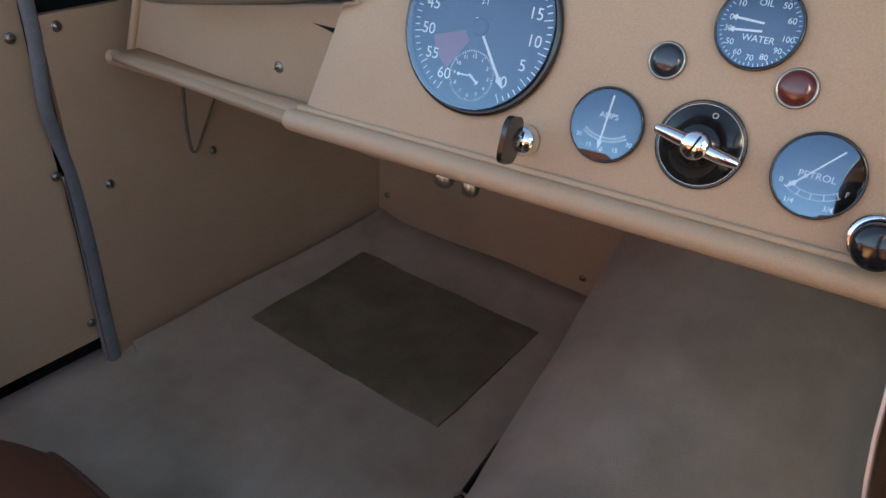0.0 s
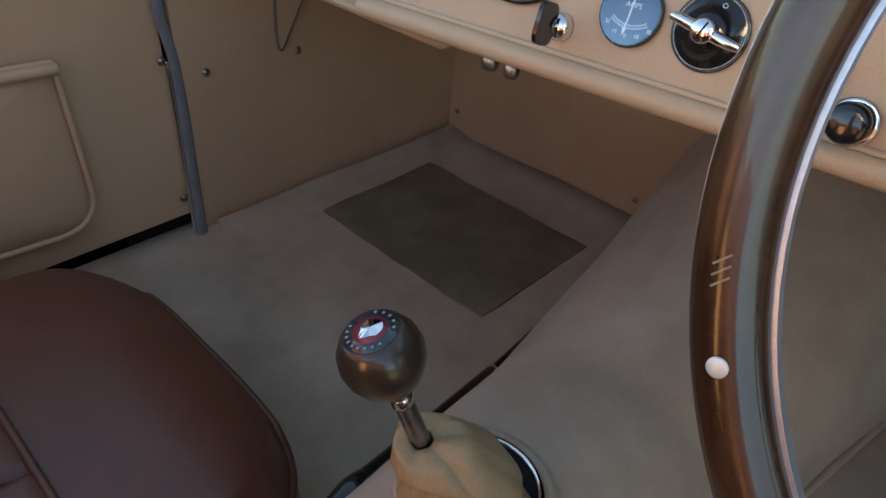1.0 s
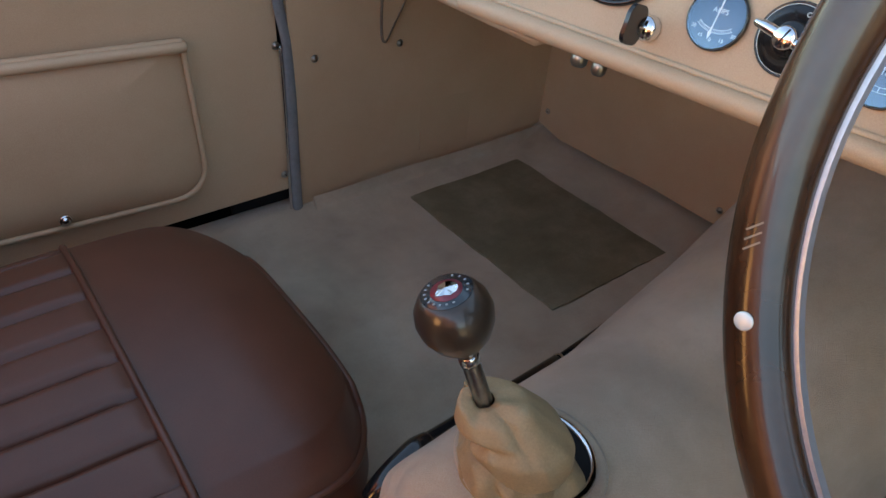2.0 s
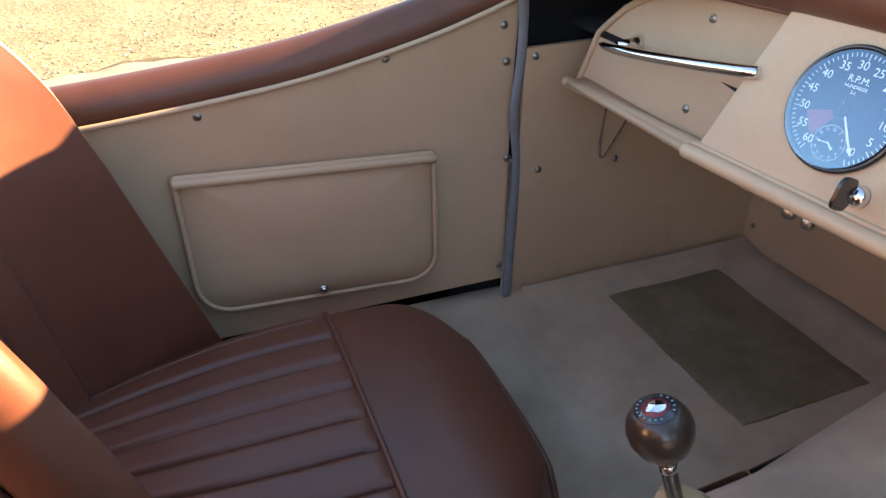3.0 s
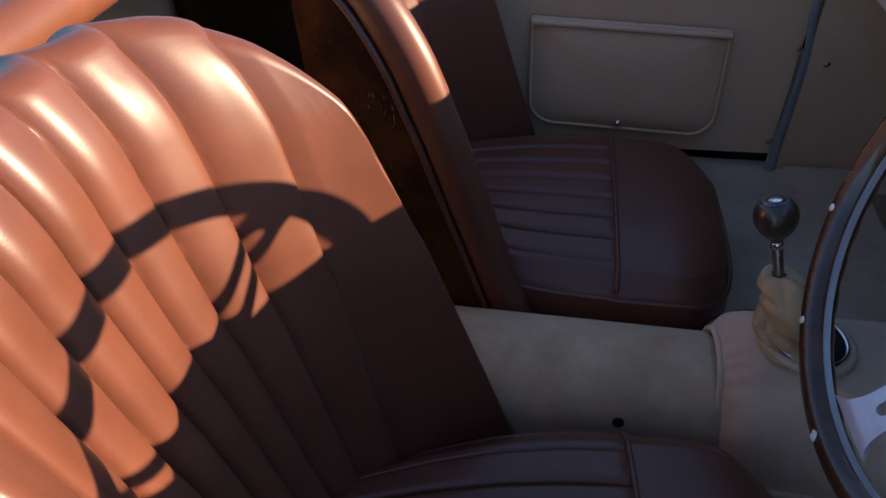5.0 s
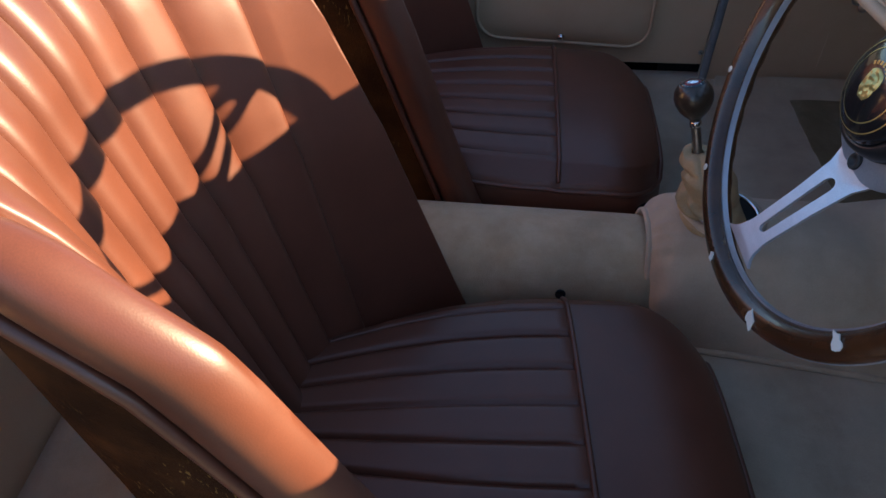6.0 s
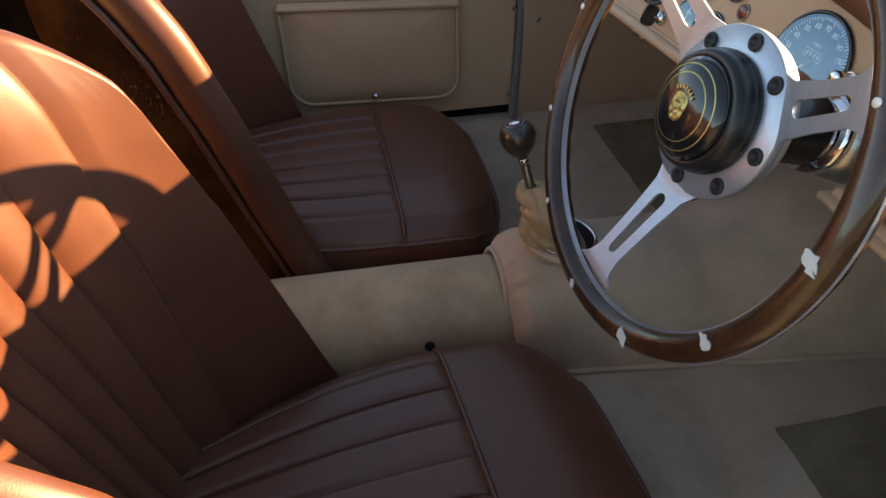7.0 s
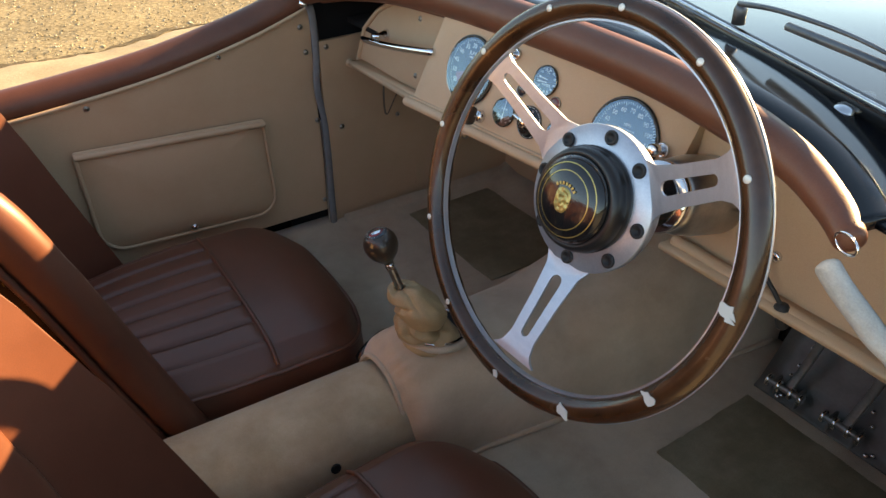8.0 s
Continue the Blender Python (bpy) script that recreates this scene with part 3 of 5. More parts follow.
# added strips close the gap below the door; their black stands in for shade
for sd in (-1, 1):
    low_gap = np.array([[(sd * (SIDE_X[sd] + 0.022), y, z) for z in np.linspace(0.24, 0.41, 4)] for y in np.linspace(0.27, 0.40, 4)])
    part("gap_shade_strip", mesh_of("gap_shade_strip", *slab(low_gap, (sd * 0.012, 0, 0)), CAVITY_SHADE), body, "added black strip standing in for shade in the door gap")

FRONT = [(-0.652, 0.335, 0.948), (-0.615, 0.352, 0.961), (-0.54, 0.382, 0.976), (-0.42, 0.413, 0.988), (-0.25, 0.436, 0.992), (0, 0.440, 0.994), (0.2, 0.427, 0.994), (0.34, 0.402, 0.988), (0.43, 0.380, 0.979), (0.495, 0.346, 0.969), (0.528, 0.320, 0.962)]


def scuttle():
    P = []
    edge = curve(FRONT, 61)
    for ex0, ey0, ez0 in edge:
        row = []
        for v in np.linspace(0, 1, 30):
            w = (ex0 + 0.035) / 0.60
            x = ex0 + w * 0.20 * v
            y = ey0 + v * (1.9 - ey0)
            z = ez0 + 0.022 - 0.009 * abs(w) ** 4 - 0.02 * v - 0.07 * v * v - 0.16 * abs(w) ** 4 * v
            row.append((x, y, z))
        P.append(row)
    return slab(np.array(P), (0, 0, -0.012))


part("scuttle", mesh_of("scuttle", *scuttle(), PAINT), body, "black glossy scuttle and bonnet")


def rear_deck():
    P = []
    for u in np.linspace(-1, 1, 60):
        row = []
        for v in np.linspace(0, 1, 24):
            x = u * (0.86 - 0.15 * v)
            y = -0.600 - 1.50 * v + 0.22 * max(0, abs(u) - 0.6) ** 1.5
            z = 1.022 - 0.085 * abs(u) ** 3 - 0.31 * v ** 1.8
            row.append((x, y, z))
        P.append(row)
    return slab(np.array(P), (0, 0, -0.012))


part("rear_deck", mesh_of("rear_deck", *rear_deck(), PAINT), body, "black glossy rear deck")
def outer_side(line, side, bulge):
    """Bodywork curving out and down from an upper edge line to the underside."""
    P = []
    for x, y, z in line:
        out = max(abs(x), 0.74)
        P.append([(x, y, z), (side * (out + 0.35 * bulge), y, z - 0.03)] + [(side * (out + bulge * math.sin(0.5 + q * 2.4)), y, z - 0.05 - (z - 0.25) * q) for q in np.linspace(0.0, 1, 12)])
    return slab(np.array(P), (-side * 0.008, 0, -0.006))


bonnet_edges = {sd: [] for sd in (-1, 1)}
for sd, (ex0, ey0, ez0) in ((-1, FRONT[0]), (1, FRONT[-1])):
    w = (ex0 + 0.035) / 0.60
    for v in np.linspace(0.02, 1, 20):
        bonnet_edges[sd].append((ex0 + w * 0.20 * v, ey0 + v * (1.9 - ey0), ez0 + 0.022 - 0.009 * abs(w) ** 4 - 0.02 * v - 0.07 * v * v - 0.16 * abs(w) ** 4 * v - 0.004))
for sd in (-1, 1):
    part("front_wing", mesh_of("front_wing", *outer_side(bonnet_edges[sd], sd, 0.07), PAINT), body, "black front wing")
    deck_edge = [(sd * (0.86 - 0.15 * v), -0.600 - 1.50 * v + 0.22 * 0.4 ** 1.5, 0.937 - 0.31 * v ** 1.8 - 0.004) for v in np.linspace(0, 1, 20)]
    part("rear_wing", mesh_of("rear_wing", *outer_side(deck_edge, sd, 0.05), PAINT), body, "black rear wing")
    q = np.array([[(sd * (0.80 + 0.05 * math.sin(s0 * 2.8)), y, 0.2 + (0.78 + 0.13 * max(0.0, (-0.50 - y) / 0.2) - 0.2) * s0) for s0 in np.linspace(0, 1, 10)] for y in np.linspace(-0.56, -0.495, 6)])
    part("quarter_skin", mesh_of("quarter_skin", *slab(q, (-sd * 0.008, 0, 0)), PAINT), body, "black bodywork behind the door")
for name, y0, x0, z0, push, label in (("nose_panel", 1.9, 0.84, 0.84, 0.25, "black rounded nose"), ("tail_panel", -2.09, 0.71, 0.66, -0.22, "black rounded tail")):
    q = np.array([[(u * x0, y0 + push * math.sin(s0 * math.pi) * (1 - 0.55 * u * u), 0.22 + (z0 - 0.22) * s0) for s0 in np.linspace(0, 1, 12)] for u in np.linspace(-1, 1, 24)])
    part(name, mesh_of(name, *slab(q, (0, -0.008 if push > 0 else 0.008, 0)), PAINT), body, label)

rr = [(x * sd, y, z) for sd, pts in ((-1, ((0.748, -0.45, 0.785), (0.757, -0.505, 0.822), (0.748, -0.555, 0.885), (0.69, -0.592, 0.948), (0.56, -0.604, 0.982), (0.36, -0.606, 0.998), (0.12, -0.606, 1.003))), (1, ((0.12, -0.606, 1.003), (0.36, -0.606, 0.998), (0.56, -0.604, 0.982), (0.69, -0.592, 0.948), (0.748, -0.555, 0.885), (0.757, -0.505, 0.822), (0.748, -0.45, 0.785)))) for x, y, z in pts]
back_roll = part("cockpit_roll", mesh_of("cockpit_roll", *sweep(curve(rr, 110), 0.029, 20), ROLL))
roll_seam(rr, 0.0035, 0.0285, back_roll)
tagged(back_roll, "padded brown leather roll along the rear cockpit rim", "padded roll", "cockpit rolls")
fr = part("cockpit_roll", mesh_of("cockpit_roll", *sweep(curve(FRONT, 90), np.interp(np.linspace(0, 1, 90), (0, 0.10, 0.3, 0.5, 0.7, 0.85, 1), (0.029, 0.032, 0.033, 0.029, 0.025, 0.019, 0.0145)), 22), ROLL))
tt = np.linspace(0, 2 * np.pi, 24, endpoint=False)
part("end_eyelet", mesh_of("end_eyelet", *sweep([(0.534 + 0.0125 * math.cos(q), 0.304 - 0.005 * math.cos(q), 0.965 + 0.0085 * math.sin(q)) for q in tt], 0.0013, 8, closed=True), CHROME), fr, "chrome end eyelet")
roll_seam(FRONT[1:5], 0.0035, 0.032, fr)
tagged(fr, "padded brown leather roll along the scuttle edge above the dashboard", "padded roll", "cockpit rolls")

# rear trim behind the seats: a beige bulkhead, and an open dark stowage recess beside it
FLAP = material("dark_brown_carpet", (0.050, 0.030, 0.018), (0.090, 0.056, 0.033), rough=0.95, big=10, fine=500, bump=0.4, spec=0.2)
rear = thing("rear_trim", "beige rear bulkhead trim beside an open dark stowage recess", "trim panel", kind="structure")
EDGE = -0.385


def rear_y(z, y0):
    return np.interp(z, (0.3, 0.93, 0.99), (y0, y0 + 0.006, y0 + 0.117))


P = np.array([[(x + 0.06 * max(0.0, (z - 0.5) / 0.5) ** 1.5 * (x < EDGE + 0.01), rear_y(z, -0.742), z) for z in np.linspace(0.3, 0.99 - 0.10 * abs(x / 0.75) ** 3, 12)] for x in np.linspace(EDGE, 0.75, 24)])
part("rear_panel", mesh_of("rear_panel", *slab(P, (0, -0.02, 0)), TRIM), rear, "beige rear bulkhead panel")
bind = [(EDGE - 0.004 + 0.06 * max(0.0, (z - 0.5) / 0.5) ** 1.5, rear_y(z, -0.735), z) for z in np.linspace(0.42, 0.965, 14)]
part("recess_binding", mesh_of("recess_binding", *sweep(bind, 0.009, 10), SHELL), rear, "dark brown bound edge")
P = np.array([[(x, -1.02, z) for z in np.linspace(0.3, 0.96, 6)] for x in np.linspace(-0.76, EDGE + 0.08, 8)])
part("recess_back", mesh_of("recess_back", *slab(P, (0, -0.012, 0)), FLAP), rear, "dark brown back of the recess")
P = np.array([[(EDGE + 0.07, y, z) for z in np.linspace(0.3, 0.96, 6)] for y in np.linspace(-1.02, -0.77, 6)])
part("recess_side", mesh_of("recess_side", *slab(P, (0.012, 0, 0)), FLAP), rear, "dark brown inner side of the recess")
P = np.array([[(x, y, 0.505 + 0.003 * noise.noise((x * 9, y * 9, 4))) for y in np.linspace(-1.02, -0.60, 10)] for x in np.linspace(-0.722, EDGE + 0.07, 10)])
part("recess_floor", mesh_of("recess_floor", *slab(P, (0, 0, -0.02)), CARPET), rear, "taupe carpeted recess floor")
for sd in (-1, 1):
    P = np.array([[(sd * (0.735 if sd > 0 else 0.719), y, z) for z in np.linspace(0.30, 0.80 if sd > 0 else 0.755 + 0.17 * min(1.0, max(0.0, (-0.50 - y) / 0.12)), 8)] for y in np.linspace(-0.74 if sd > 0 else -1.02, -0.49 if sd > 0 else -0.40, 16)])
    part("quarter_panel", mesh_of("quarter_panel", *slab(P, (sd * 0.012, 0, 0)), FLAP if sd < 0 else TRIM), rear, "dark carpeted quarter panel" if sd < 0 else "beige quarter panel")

# ---- seats ----
W = 0.240


def back_y(x, z, bowl):
    yc = np.interp(z, (0.36, 0.48, 0.79, 0.95, 1.06), (-0.345, -0.385, -0.455, -0.472, -0.474))
    ye = np.interp(z, (0.36, 0.46, 0.79, 0.94, 1.0, 1.06), (-0.130, -0.166, -0.272, -0.312, -0.345, -0.395))
    return yc + (ye - yc) * min(1.0, abs(x) / W) ** bowl


def flute(f):
    f = abs((f % 1.0) - 0.5) * 2
    return max(0.0, 1 - f ** 2.6) ** 0.5


def seat_back(low, rise, power, bowl, pitch, count, rake):
    nu, nv = 281, 46
    us = [0.45 * math.sin(t) + 0.55 * t * 2 / math.pi for t in np.linspace(-math.pi / 2, math.pi / 2, nu)]
    P = np.zeros((nu, nv, 3))
    for i, u in enumerate(us):
        x = u * W
        ztop = low + rise * (max(0.0, 1 - abs(u) ** power)) ** 0.5
        for j, v in enumerate(np.linspace(0, 1, nv)):
            z = 0.40 + (ztop - 0.40) * v
            fan = 1.0 + 0.42 * (z - 0.77)
            fx = x / fan
            side = abs(fx) - pitch * count / 2
            if side < 0:
                bulge = 0.46 * pitch * flute(fx / pitch + 0.5 * (count % 2))
            else:
                bulge = 0.012 * min(1.0, side / 0.010) ** 0.5 * (1 - 0.5 * min(1.0, side / 0.10) ** 2)
            P[i, j] = (x, back_y(x, z, bowl) + bulge - rake * max(0.0, z - 0.76) - 0.018 * (1 - abs(u) ** 4) * max(0.0, 1 - (ztop - z) / 0.075) ** 2, z)
    return P


def normals(P):
    du, dv = np.gradient(P, axis=0), np.gradient(P, axis=1)
    n = np.cross(dv, du)
    n /= np.maximum(np.linalg.norm(n, axis=2), 1e-9)[:, :, None]
    return n


def seat_parts(*shape):
    P = seat_back(*shape)
    nu, nv, _ = P.shape
    path = [(0, j) for j in range(nv)] + [(i, nv - 1) for i in range(1, nu)] + [(nu - 1, j) for j in range(nv - 2, -1, -1)]
    ids = [i * nv + j for i, j in path]
    B = np.array([P[i, j] for i, j in path])
    T = np.gradient(B, axis=0)
    T /= np.linalg.norm(T, axis=1)[:, None]
    k = np.ones(9) / 9
    c = np.array((0, -0.36, 0.62))
    fwd = np.array((0, 0.93, 0.30))
    fwd = fwd / np.linalg.norm(fwd)
    out = np.cross(T, fwd)
    out /= np.linalg.norm(out, axis=1)[:, None]
    for q in range(3):
        pad = np.concatenate([out[:1].repeat(4, 0), out, out[-1:].repeat(4, 0)])
        out = np.stack([np.convolve(pad[:, a1], k, "valid") for a1 in range(3)], 1)
    out /= np.linalg.norm(out, axis=1)[:, None]
    if (out[nv + nu // 2] @ np.array((0, 0, 1))) < 0:
        out = -out
    r = 0.025
    rings = [B]
    for th in np.linspace(0, math.radians(165), 12)[1:]:
        rings.append(B + out * r * math.sin(th) + fwd * r * (1.15 * (max(0.0, math.cos(th)) - 1) + 1.4 * min(0.0, math.cos(th))))
    V = list(P.reshape(-1, 3))
    faces = grid_faces(nu, nv)
    prev = ids
    m = len(ids)
    for ring in rings[1:]:
        base = len(V)
        V += list(ring)
        cur = list(range(base, base + m))
        for a1 in range(m - 1):
            faces.append((prev[a1], prev[a1 + 1], cur[a1 + 1], cur[a1]))
        prev = cur
    last = rings[-1]
    step = max(1, m // 90)
    pipe = np.array([last[i] + out[i] * 0.006 - fwd * 0.004 for i in range(0, m, step)])
    # hard shell behind the padding: from the piping to the hull of the back
    shell_v, shell_f = [], []
    rows = 8
    L = np.array([last[i] for i in range(0, m, step)])
    centre = np.array((0, -0.555, 0.70))
    for s in range(rows + 1):
        f = s / rows
        for p in L:
            target = np.array((p[0] * 0.55, -0.478 - 0.030 * (p[2] - 0.4) / 0.6, 0.40 + (p[2] - 0.40) * 0.80))
            blend = math.sin(f * math.pi / 2)
            shell_v.append((p[0] + (target[0] - p[0]) * f ** 1.6, p[1] + (target[1] - p[1]) * blend, p[2] + (target[2] - p[2]) * f ** 1.6))
    w = len(L)
    for s in range(rows):
        for a1 in range(w - 1):
            shell_f.append((s * w + a1, s * w + a1 + 1, (s + 1) * w + a1 + 1, (s + 1) * w + a1))
    for a1 in range(w // 2 - 1):
        b1 = w - 1 - a1
        if b1 - 1 > a1 + 1:
            shell_f.append((rows * w + a1, rows * w + a1 + 1, rows * w + b1 - 1, rows * w + b1))
    return (V, faces), pipe, (shell_v, shell_f)


def cushion():
    """Padded squab: rows run over the top from side to side, front rounded."""
    nu, nv = 193, 60
    V = np.zeros((nu, nv, 3))
    ys = np.concatenate([np.linspace(-0.40, -0.004, 22), np.linspace(0.0, 0.186, nv - 22)])
    for j, y in enumerate(ys):
        f = max(0.0, (y - 0.07) / 0.118)
        hw = 0.232 * (1 - 0.38 * f ** 3.2) * np.interp(y, (-0.40, -0.32, -0.24, -0.16, -0.08, 0.0), (0.57, 0.71, 0.84, 0.935, 0.985, 1.0))
        for i, u in enumerate(np.linspace(-1, 1, nu)):
            x = u * hw
            crown = 0.020 * (1 - abs(u) ** 4) + 0.010 * (1 - ((y + 0.08) / 0.30) ** 2)
            z = 0.478 + crown - 0.028 * f ** 2.2 - 0.016 * max(0, abs(u) - 0.88) / 0.12
            if y < -0.002 and abs(u) < 0.833:
                z += 0.0100 * (1 - (abs(((u * 4.2 + 0.5) % 1.0) - 0.5) * 2) ** 8) - 0.005
            elif y < -0.002:
                z += 0.003
            V[i, j] = (x, y, z)
    return V


def back_meshes(*shape):
    (bv, bf), pipe, (sv, sf) = seat_parts(*shape)
    return mesh_of("backrest", bv, bf, LEATHER, auto=70), mesh_of("back_piping", *sweep(pipe, 0.0055, 8), LEATHER), mesh_of("back_shell", sv, sf, SHELL)


C = cushion()
nu, nv, _ = C.shape
rim_ids = [(0, j) for j in range(nv)] + [(i, nv - 1) for i in range(1, nu)] + [(nu - 1, j) for j in range(nv - 2, -1, -1)]
rim = np.array([C[i, j] for i, j in rim_ids])
cv, cf = list(C.reshape(-1, 3)), grid_faces(nu, nv)
prev = [i * nv + j for i, j in rim_ids]
ctr = np.array((0, -0.1, 0))
outw = rim - ctr
outw[:, 2] = 0
outw /= np.linalg.norm(outw, axis=1)[:, None]
for dz, off in ((-0.010, 0.006), (-0.028, 0.010), (-0.06, 0.012), (-0.10, 0.008), (-0.135, -0.004)):
    base = len(cv)
    cv += list(rim + outw * off + np.array((0, 0, dz)))
    cur = list(range(base, base + len(rim)))
    cf += [(prev[a1], prev[a1 + 1], cur[a1 + 1], cur[a1]) for a1 in range(len(rim) - 1)]
    prev = cur
cushion_mesh = mesh_of("cushion", cv, cf, LEATHER, auto=75)
cpipe_mesh = mesh_of("cushion_piping", *sweep(rim[::2] + outw[::2] * 0.007 + np.array((0, 0, -0.013)), 0.0045, 8), LEATHER)
seam = [C[i, 22] + np.array((0, 0.0, 0.003)) for i in range(0, nu, 4)]
cseam_mesh = mesh_of("seam_piping", *sweep(seam, 0.0042, 8), LEATHER)
base_v, base_f = slab(np.array([[(x, y, 0.365) for y in (-0.42, 0.15)] for x in (-0.20, 0.20)]), (0, 0, -0.03))
base_mesh = mesh_of("seat_base", base_v, base_f, BLACK, smooth=False)


def car_seat(x, label, lean, *shape):
    """lean: how the hinged back sits on its cushion."""
    back_mesh, pipe_mesh, shell_mesh = back_meshes(*shape)
    s = thing("bucket_seat", label, "car seat", "bucket seats")
    s.location = (x, 0, 0)
    part("seat_base", base_mesh, s, "black seat base")
    c = part("cushion", cushion_mesh, s, "pleated brown leather cushion")
    part("cushion_piping", cpipe_mesh, c)
    part("seam_piping", cseam_mesh, c)
    b = part("backrest", back_mesh, s, "fluted brown leather backrest", at=lean)
    part("back_piping", pipe_mesh, b)
    part("back_shell", shell_mesh, s, "dark brown hide-covered seat shell", at=lean)
    return s


car_seat(-0.375, "brown leather bucket passenger seat with fluted back", pose(-0.004, 0.014, 0, 0, 0, 0.5), 0.822, 0.202, 7.6, 2.7, 0.0455, 7, 0.06)
seat_place = pose(0.351, 0.015, -0.012, 0, 0, 3.8)
driver_seat = car_seat(0.350, "brown leather bucket driver's seat with fluted back", seat_place.inverted() @ pose(0.315, 0.033, -0.012, 0, 0, 7.6), 0.900, 0.139, 9.5, 2.8, 0.0475, 8, 0.1)
driver_seat.matrix_basis = seat_place

# ---- dashboard ----
DASH_YAW = 0.085
DASH_N = Vector((DASH_YAW, -1, 0.3)).normalized()      # faces the seats


def dash_y(z, x=-0.2):
    return 0.396 + 0.3 * (z - 0.86) + DASH_YAW * (x + 0.2)


def on_dash(x, z, lift=0.0, spin=0.0):
    """The pose of an instrument on the centre panel: its z axis stands off the panel, y is up."""
    zz = DASH_N
    xx = Vector((1, DASH_YAW, 0)).normalized()
    yy = zz.cross(xx)
    m = Matrix((xx, yy, zz)).transposed().to_4x4()
    return Matrix.Translation(Vector((x, dash_y(z, x), z)) + zz * lift) @ m @ Matrix.Rotation(radians(spin), 4, "Z")


dash = thing("dashboard", "beige leathercloth dashboard with raised centre panel and padded lower edge", "dashboard")


def centre_panel():
    rows = []
    for z in np.linspace(0.808, 0.985, 20):
        xl, xr = np.interp(z, (0.808, 0.985), (-0.307, -0.262)), np.interp(z, (0.808, 0.985), (0.240, 0.262))
        xs = np.linspace(xl, xr, 40)
        row = [(xl - 0.003, dash_y(z, xl) + 0.085, z)] + [(xl + 0.0005, dash_y(z, xl) + 0.004, z)] + [(x, dash_y(z, x), z) for x in xs[1:-1]] + [(xr - 0.0005, dash_y(z, xr) + 0.004, z)] + [(xr + 0.003, dash_y(z, xr) + 0.055, z)]
        rows.append(row)
    return slab(np.array(rows), (0, 0.010, 0))


part("centre_panel", mesh_of("centre_panel", *centre_panel(), TRIM, auto=40), dash, "beige instrument panel")
low = [(x, dash_y(0.80, x) - 0.001, 0.8095 + 0.005 * (x + 0.3) / 0.57) for x in np.linspace(-0.310, 0.246, 16)]
part("lower_roll", mesh_of("lower_roll", *sweep(low, 0.0088, 14), TRIM), dash, "padded beige lower edge")
low2 = [(x, dash_y(0.8185, x) - 0.001, 0.8185 + 0.005 * (x + 0.3) / 0.57) for x in np.linspace(-0.306, 0.243, 12)]
part("edge_piping", mesh_of("edge_piping", *sweep(low2, 0.0028, 8), TRIM), dash)


def glove_y(z):
    return 0.352 + 0.13 * z


def side_panel(side):
    o = 0.0 if side < 0 else -0.07
    rows = []
    outer = [(0.772, 0.672), (0.785, 0.668), (0.852, 0.645), (0.90, 0.588), (0.925, 0.535), (0.945, 0.47), (0.965, 0.38)]
    for z in np.linspace(0.772, 0.965, 18):
        xo = np.interp(z, [q[0] for q in outer], [q[1] for q in outer]) + o
        rows.append([(side * x, glove_y(z) - 0.004 * math.sin((x - 0.26) * 8), z) for x in np.linspace(0.255, xo, 24)])
    P = np.array(rows)
    pnl = part("side_panel", mesh_of("side_panel", *slab(P, (0, 0.010, 0)), TRIM, auto=45), dash, "beige outer dash panel")
    rim = [P[k][-1] + np.array((0, -0.002, 0)) for k in range(len(P))] + [P[-1][k] + np.array((0, -0.002, 0)) for k in range(22, 8, -1)]
    part("panel_piping", mesh_of("panel_piping", *sweep(rim, 0.005, 8), TRIM), pnl)
    roll = [(side * (0.672 + o), 0.428, 0.772), (side * (0.655 + o), 0.430, 0.772), (side * (0.52 + o * 0.6), 0.434, 0.775), (side * 0.40, 0.437, 0.779), (side * 0.27, 0.438, 0.783)]
    part("panel_roll", mesh_of("panel_roll", *sweep(curve(roll, 30), 0.0088, 12), TRIM), pnl)
    shelf = np.array([[(side * x, y, 0.781) for y in np.linspace(0.418, 0.452, 3)] for x in np.linspace(0.26, 0.655 + o, 10)])
    part("panel_lip", mesh_of("panel_lip", *slab(shelf, (0, 0, -0.008)), TRIM), pnl)
    return pnl


left_pnl = side_panel(-1)
right_pnl = side_panel(1)


def face_back(x, y, z, spin=0):
    return Matrix.Translation((x, y, z)) @ Matrix.Rotation(radians(90), 4, "X") @ Matrix.Rotation(radians(spin), 4, "Z")


for x, z in ((-0.42, 0.919), (-0.421, 0.808), (-0.60, 0.835)):
    if x > -0.55:
        screw(left_pnl, face_back(x, glove_y(z) - 0.003, z, 30))
# closing sheet; shade behind the dash is painted as its black colour
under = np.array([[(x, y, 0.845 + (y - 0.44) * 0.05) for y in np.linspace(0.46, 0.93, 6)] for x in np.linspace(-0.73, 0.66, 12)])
part("under_scuttle", mesh_of("under_scuttle", *slab(under, (0, 0, 0.01)), CAVITY_SHADE), dash, "black sheet standing in for the shade behind the dashboard")

